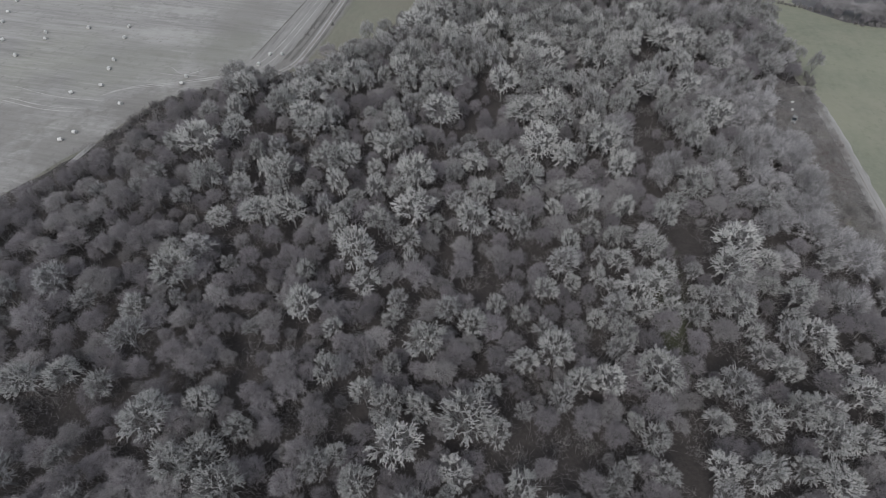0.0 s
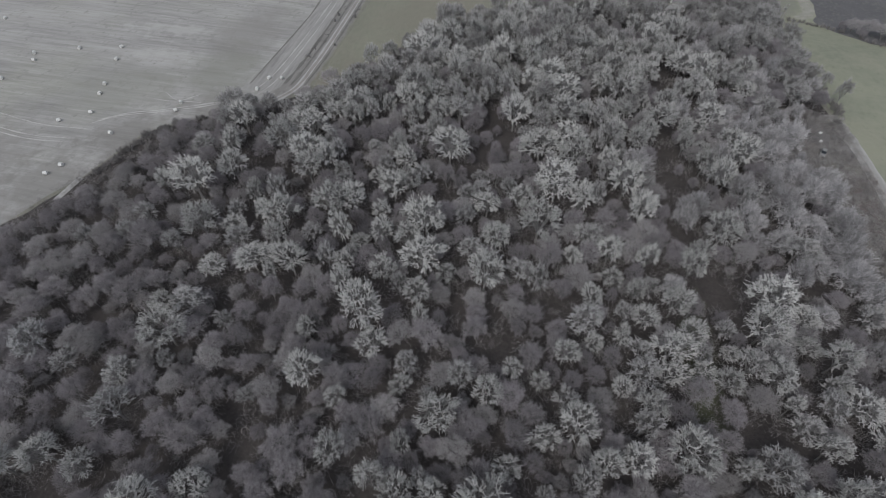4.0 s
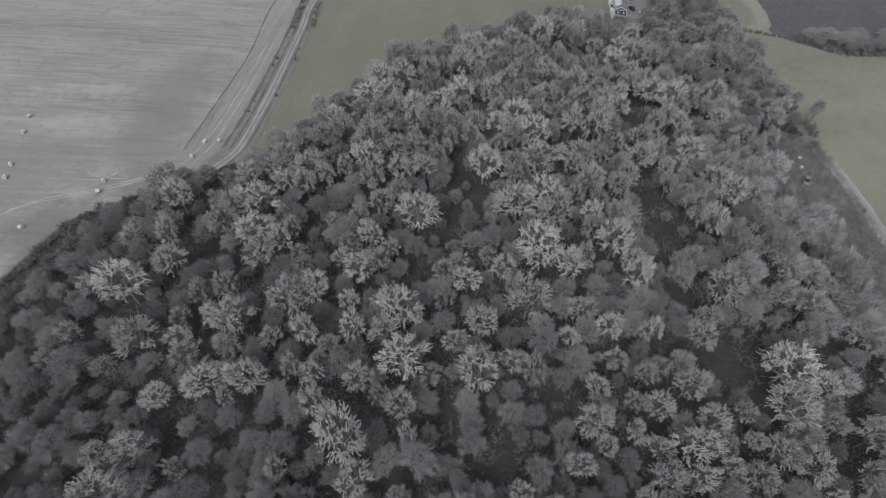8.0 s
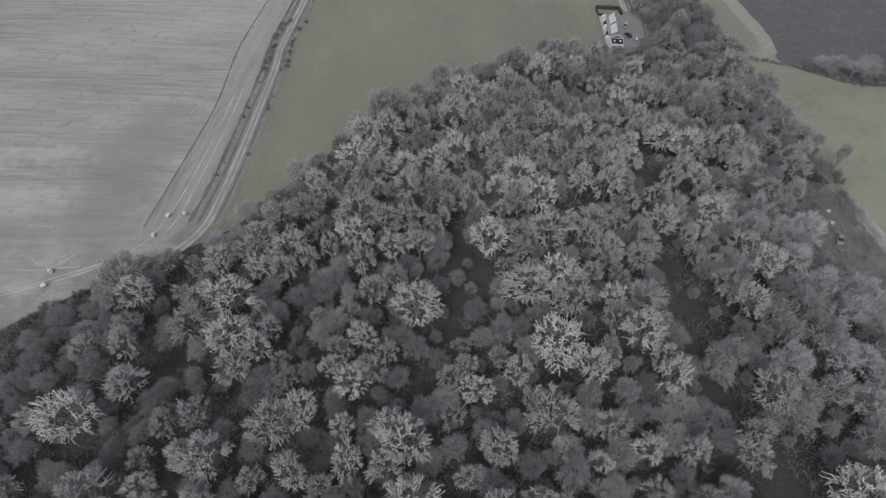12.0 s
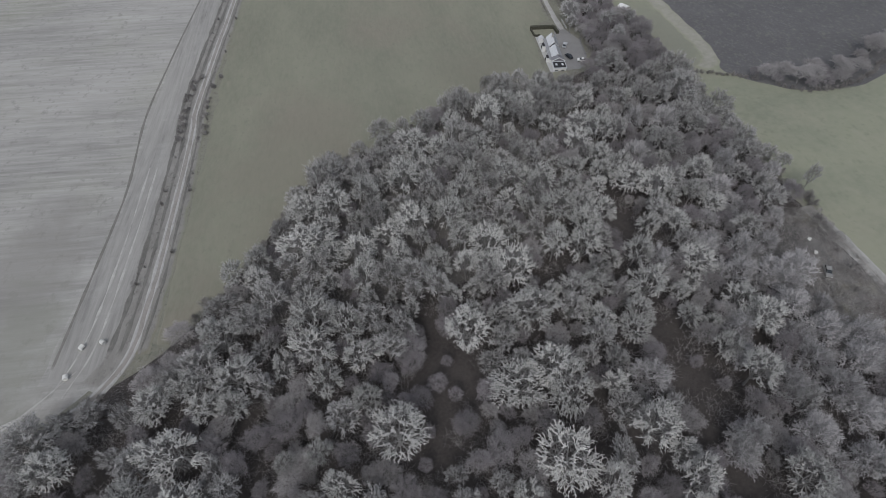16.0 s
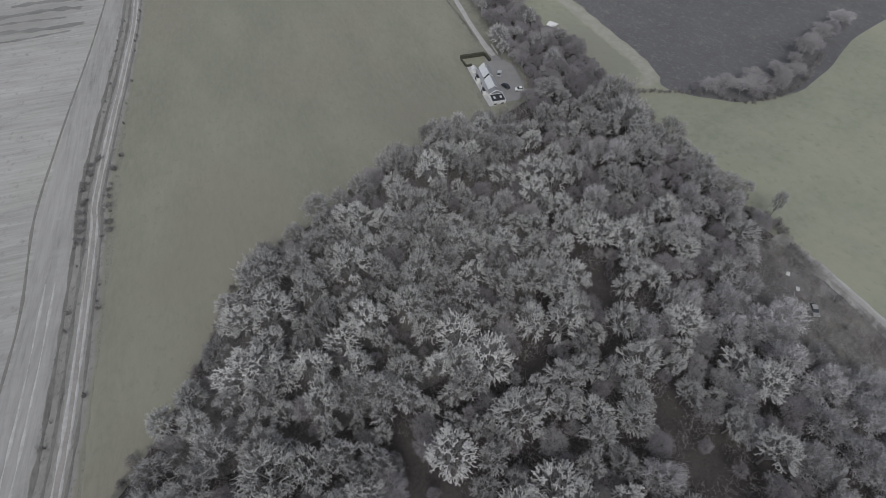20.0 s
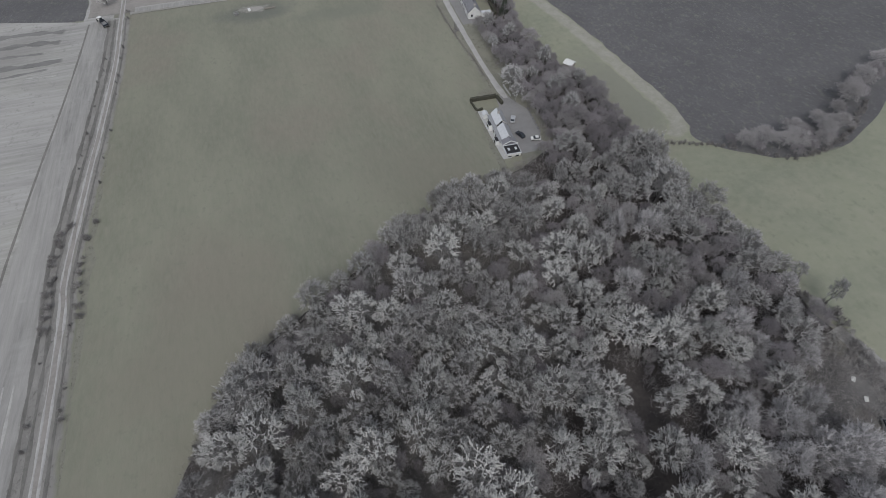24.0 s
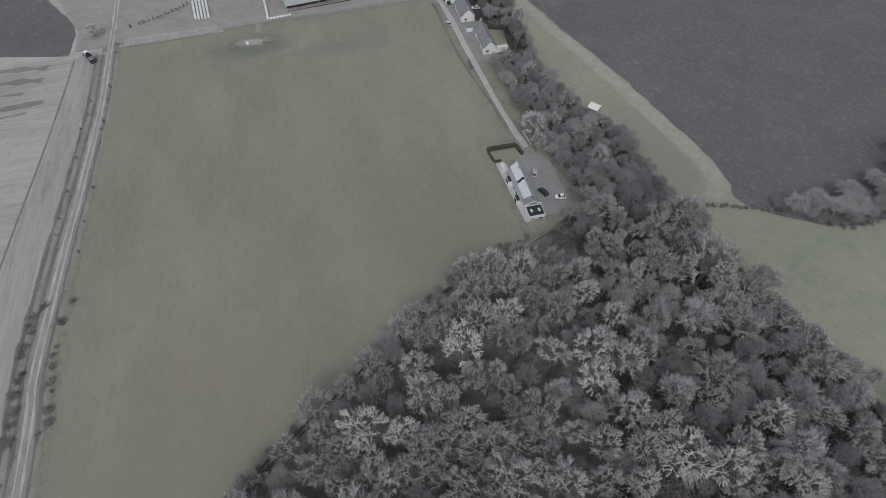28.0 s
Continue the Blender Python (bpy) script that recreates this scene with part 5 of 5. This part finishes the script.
# ---- farm ----
barn = thing("cattle_shed", 11, 470, 4, "long open cattle shed with pale sheeted roof", "shed")
part("wall", block(-20, 20, -5.5, 9, -0.6, 2.4), M["stone"], barn)
part("roof", solid([(-7.5, 2.6), (1.5, 4.6), (10, 2.6), (10, 2.75), (1.5, 4.78), (-7.5, 2.75)], "x", -20.5, 20.5), M["sheeting"], barn)
# the wall is solid; a black slab paints the shade of the open front
part("front_gap", block(-19.8, 19.8, -5.56, -5.5, 0.7, 2.2), M["black"], barn, "black slab painted as the shade inside the open feed front")
for i in range(11):
    part("post", block(-20 + 4 * i - 0.12, -20 + 4 * i + 0.12, -7.3, -7.06, -0.6, 2.6), M["steel"], barn)
part("feed_wall", block(-20, 20, -9.0, -8.75, -0.5, 0.8), M["black"], barn)
part("feed_apron", block(-20.5, 20.5, -11.0, -9.0, -0.5, 0.12), M["paving"], barn)

feeder = thing("ring_feeder", -36, 432, 0, "round steel cattle feeder on trampled ground", "feeder")
for z in (0.15, 0.7, 1.15):
    bm = bmesh.new()
    for i in range(20):
        a, b = 6.2832 * i / 20, 6.2832 * (i + 1) / 20
        v, f = [], []
        prism(v, f, Vector((1.1 * math.cos(a), 1.1 * math.sin(a), z)), Vector((1.1 * math.cos(b), 1.1 * math.sin(b), z)), 0.05, 0.05, 4)
        vs = [bm.verts.new(q) for q in v]
        for q in f:
            bm.faces.new([vs[k] for k in q])
    part("rail", bm, M["steel"], feeder)
for i in range(12):
    a = 6.2832 * i / 12
    part("bar", drum(0.03, 0.03, 1.15, pose(1.1 * math.cos(a), 1.1 * math.sin(a), 0.6), 6), M["steel"], feeder)
part("hay", drum(0.9, 0.6, 0.7, pose(0, 0, 0.35), 14, bevel=0.1), M["thorn"], feeder)
tank = thing("water_tank", -29.6, 434.3, 10, "white square water tank on trampled ground", "tank")
part("body", block(-0.6, 0.6, -0.6, 0.6, 0, 1.1, 0.06), M["white"], tank)
part("lid", drum(0.2, 0.2, 0.1, pose(0, 0, 1.14), 12), M["slate"], tank)
trough = thing("feed_trough", -20, 433.6, 3, "long dark feed trough on trampled ground", "trough")
part("bottom", block(-2.6, 2.6, -0.35, 0.35, 0.25, 0.32), M["wood"], trough)
for s in (-1, 1):
    part("side", block(-2.6, 2.6, s * 0.38 - 0.04, s * 0.38 + 0.04, 0.25, 0.62), M["wood"], trough)
    part("end", block(s * 2.6 - 0.04, s * 2.6 + 0.04, -0.42, 0.42, 0.0, 0.62), M["wood"], trough)
sheet("grass_strip", [(449, -86), (456, -86)], [(449, -40), (456, -40)], 449.5, 457, 0.1, M["headland"], "strip of pale trampled grass below the farm", 0.6, 3)

# ---- cottages ----
def cottage(x, y, turn, wide, long, eaves, ridge, dormers, label):
    ob = thing("cottage", x, y, turn, label, "cottage", "cottages on the lane")
    gable_house(ob, -wide / 2, wide / 2, -long / 2, long / 2, eaves, ridge, M["render"], M["slate"])
    chimney(ob, 0, long / 2 - 0.5, ridge - 0.6, ridge + 1.1)
    chimney(ob, 0, -long / 2 + 0.5, ridge - 0.6, ridge + 1.1)
    for i in range(dormers):
        dy = -long / 2 + long * (i + 0.5) / dormers
        dormer(ob, -wide / 2 + 0.25, dy, eaves - 0.1, 1.7)
        window(ob, -wide / 2 - 0.02, dy, 0.9, 1.2, 1.2, "w")
        window(ob, wide / 2 + 0.02, dy, 0.9, 1.2, 1.2, "e")
    window(ob, -1.2, -long / 2 - 0.02, 0.9, 1.1, 1.2, "s")
    part("door", block(-wide / 2 - 0.06, -wide / 2 + 0.02, -0.5, 0.45, 0, 2.05), M["slate"], ob)
    return ob


low = cottage(74.6, 404.5, -5, 6.0, 18.0, 3.2, 6.0, 4, "white cottage with a dark slate roof and dormers")
part("lean_to", block(3.0, 8.2, -8.9, -7.2, -0.6, 2.3, 0.03), M["render"], low)
part("lean_to_roof", block(2.95, 8.4, -9.1, -7.0, 2.3, 2.45), M["slate_pale"], low)
cottage(73.6, 430.5, -5, 6.4, 14.0, 3.2, 6.4, 2, "white-gabled cottage with a dark slate roof")
cottage(71.5, 449.0, -5, 6.2, 13.0, 3.2, 6.2, 3, "white cottage with a dark roof beside the lane")
garage = thing("garage", 71.2, 416.2, -5, "small flat-roofed white garage between the cottages", "garage")
part("wall", block(-1.6, 1.6, -1.3, 1.3, -0.5, 2.2, 0.03), M["render"], garage)
part("roof", block(-1.75, 1.75, -1.45, 1.45, 2.2, 2.35), M["slate"], garage)
part("door", block(-1.1, 1.1, -1.35, -1.29, 0, 1.95), M["white"], garage)
sheet("cottage_garden", [(393, 77.8), (416, 79.4)], [(393, 84), (416, 87)], 396, 415, 0.1, M["lawn"], "cottage garden lawn behind a dark hedge", 0.4, 2)
sheet("cottage_yard", [(390, 67), (460, 68)], [(390, 73), (460, 80)], 392, 458, 0.085, M["tarmac"], "grey yard in front of the cottages", 0.5, 2)
clipped_hedge(79, 415.5, 86, 412, 1.6, 1.2, 11)
clipped_hedge(86, 411, 84.5, 395, 1.6, 1.2, 13)

hut = thing("field_shed", 100.2, 345.5, 35, "small field shed with a pale sheet roof at the meadow's edge", "shed")
gable_house(hut, -1.9, 1.9, -2.0, 2.0, 1.9, 2.6, M["wood"], M["white"], 0.25)
part("door", block(-0.6, 0.6, -2.06, -2.0, 0, 1.8), M["wood"], hut)

# ---- poles, fences, oddments ----
pole = thing("utility_pole", 105.0, 283.0, 12, "twin wooden utility pole with a crossarm at the meadow's edge", "pole")
for s in (-1, 1):
    part("post", drum(0.2, 0.15, 8.4, pose(s * 0.7, 0, 3.7), 10), M["gravel"], pole)
    part("insulator", drum(0.06, 0.04, 0.3, pose(s * 0.9, 0, 8.0), 8), M["white"], pole)
part("crossarm", block(-1.2, 1.2, -0.08, 0.08, 7.6, 7.82, 0.02), M["wood"], pole)
part("transformer", block(-0.3, 0.3, -0.3, 0.3, 5.6, 6.5, 0.05), M["steel"], pole)


def fence(pts, step, label):
    line = smooth_line(pts, step)
    ob = new("fence")
    tagged(ob, label, "fence", "field fences")
    ob.location = (line[0].x, line[0].y, land(line[0].x, line[0].y))
    inv = Vector(ob.location)
    post = block(-0.07, 0.07, -0.07, 0.07, -0.3, 1.25)
    me = bpy.data.meshes.new("post")
    post.to_mesh(me)
    post.free()
    me.materials.append(M["wood"])
    tops = []
    for p in line:
        q = Vector((p.x, p.y, land(p.x, p.y))) - inv
        po = new("post", me)
        po.parent, po.location = ob, q
        tops.append(q)
    for z in (0.5, 1.0):
        for a, b in zip(tops, tops[1:]):
            v, f = [], []
            prism(v, f, a + Vector((0, 0, z)), b + Vector((0, 0, z)), 0.045, 0.045, 4)
            r = new("rail", mesh_of("rail", v, f, M["wood"], False))
            r.parent = ob


fence([(-40, 239.5), (-28, 247), (-18, 253.5), (-8, 260), (4, 269)], 2.8, "grey post-and-rail fence along the wood")
fence([(104, 290), (114, 281.8), (126, 274)], 2.8, "grey post-and-rail fence below the ploughed field")
fence([(63.4, 346), (62.8, 366), (61.4, 378), (60.2, 395), (60.7, 419), (62.2, 446)], 3.2, "grey post-and-rail fence beside the lane")
fence([(-85.5, 449.2), (-54, 449), (-24, 451.5), (46, 454)], 3.5, "grey post-and-rail fence below the farm")

wall = thing("garden_wall", 68.6, 339.3, 91.5, "low pale stone wall beside the lane", "wall")
part("coping", block(-4, 4, -0.2, 0.2, 0.75, 0.85, 0.03), M["paving"], wall)
part("body", block(-4, 4, -0.16, 0.16, -0.4, 0.75, 0.02), M["stone"], wall)
boulder = new("boulder")
bm = bmesh.new()
bmesh.ops.create_icosphere(bm, subdivisions=2, radius=0.45)
for v in bm.verts:
    v.co *= 1 + 0.25 * noise.noise(v.co * 3)
    v.co.z = v.co.z * 0.7 + 0.2
part("body", bm, M["slate"], boulder)
tagged(boulder, "dark boulder edging the yard", "boulder", "boulders along the yard")
for i in range(8):
    x, y = 72.2 - 0.25 * i, 325 - 2.2 * i
    m = pose(x, y, land(x, y) + 0.15, 0, 0, 47 * i)
    if i:
        copy_thing(boulder, m)
    else:
        boulder.matrix_basis = m

for x, y, n, lab in ((95.3, 180.7, 3, "crumpled white plastic sheet dumped in the clearing"), (96.4, 185.8, 2, "torn white plastic sheet dumped in the clearing")):
    ob = thing("plastic_sheet", x, y, 20 * n, lab, "rubbish", "rubbish in the clearing", 0.3)
    bm = bmesh.new()
    bmesh.ops.create_grid(bm, x_segments=9, y_segments=7, size=0.8)
    for v in bm.verts:
        v.co = Vector((v.co.x * 0.9, v.co.y * 0.6, 0.25 + 0.3 * noise.noise(v.co * 2.2 + Vector((n, 0, 0)))))
    bmesh.ops.solidify(bm, geom=bm.faces[:], thickness=0.03)
    part("sheet", bm, M["wrap"], ob)

# worn lines and marks on the fields
ribbon("meadow_path", [(103.5, 199), (105.5, 188), (107.3, 172), (108.3, 150), (109.5, 124), (111.5, 100)], 4.6, 0.14, M["headland"], "pale worn grass path along the clearing", 0, 0.4)
ribbon("path_rut", [(104.6, 196), (106.8, 180), (108.4, 160), (109.3, 138), (110.6, 112)], 0.7, 0.165, M["mud"], "bare wheel line in the worn grass path", 0.6, 0.8)
for pts, w in (([(-170, 423), (-146, 425), (-120, 423)], 1.8), ([(-165, 407), (-140, 406), (-116, 408)], 1.6), ([(-150, 444), (-134, 444.8), (-113.5, 441.6)], 3.2), ([(-160, 432), (-132, 434), (-114, 431.5)], 3.6), ([(-170, 418), (-148, 415.9), (-128, 413.5), (-111, 414)], 3.4)):
    ribbon("dung_strip", pts, w * 1.6, 0.08, M["turned"], "dark strip of turned soil on the stubble", 0, 0.8, "field mark")
for pts, w in (([(-126, 403), (-111.5, 401)], 0.7), ([(-187, 128), (-170, 126), (-156, 127)], 0.5), ([(-187, 130), (-170, 128), (-156, 129)], 0.5), ([(-190, 137), (-170, 134), (-152, 135)], 0.5), ([(-139, 161), (-132, 157), (-123, 157.5)], 0.4), ([(-141, 156), (-131.8, 156.5), (-126, 162)], 0.4), ([(-153, 140), (-145, 146), (-133, 151), (-115, 160)], 0.5), ([(-155, 137), (-147, 144), (-135, 149), (-117, 158), (-104, 172)], 0.5), ([(-109, 165), (-105, 180), (-104, 210), (-105, 250)], 0.5), ([(-106, 164), (-102, 180), (-101.5, 215), (-102.5, 250)], 0.5)):
    ribbon("wheel_mark", pts, w * 1.7, 0.11, M["pale_stubble"], "pale wheel mark on the stubble", 0, 0.9, "field mark")

log = thing("fallen_log", 15.6, 233.6, 0, "pale fallen trunk lying among the trees", "log")
lv, lf = [], []
prism(lv, lf, Vector((-4.2, -0.3, 1.6)), Vector((0, 0.1, 1.2)), 0.22, 0.19, 8)
prism(lv, lf, Vector((0, 0.1, 1.2)), Vector((4.6, 0.2, 0.4)), 0.19, 0.12, 8)
for k, p in enumerate(((-3, -0.2, 1.5), (1.5, 0.1, 0.95), (3.2, 0.2, 0.7))):
    prism(lv, lf, Vector(p), Vector(p) + Vector((0.5, 0.8 - 0.6 * k, 0.9)), 0.08, 0, 5)
o = new("trunk", mesh_of("fallen_trunk", lv, lf, M["oak"], False))
o.parent = log
ribbon("field_margin", [(105, 440), (109, 407), (114, 383), (118, 359), (121.5, 327), (122.5, 311), (122, 297), (119, 289), (113, 284.5)], 9.0, 0.12, M["pale_grass"], "pale dead grass along the ploughed field", 1.2, 0.35, "field margin")

ribbon("farm_track", [(-90, 462), (-93, 471), (-101, 480), (-112, 495), (-120, 520)], 3.6, 0.16, M["mud"], "pale churned track into the ploughed field", 0, 0.9)
ribbon("farm_track", [(-24, 444), (-23.5, 455), (-25, 470), (-27, 500)], 3.4, 0.14, M["mud"], "pale churned track to the feeders", 0, 0.9)
hedge_row([(-84, 467), (-70, 474), (-56, 483)], 2.0, 0.5, 0.9, 0.3, 0.9)
OAK.put(-97.4, 464.6, 3.6, rng, 0.6)
THORN.put(-86.8, 452.8, 1.3, rng)
hedge_row([(63, 392), (62.6, 388)], 2.0, 0.9, 1.4, 0.3)
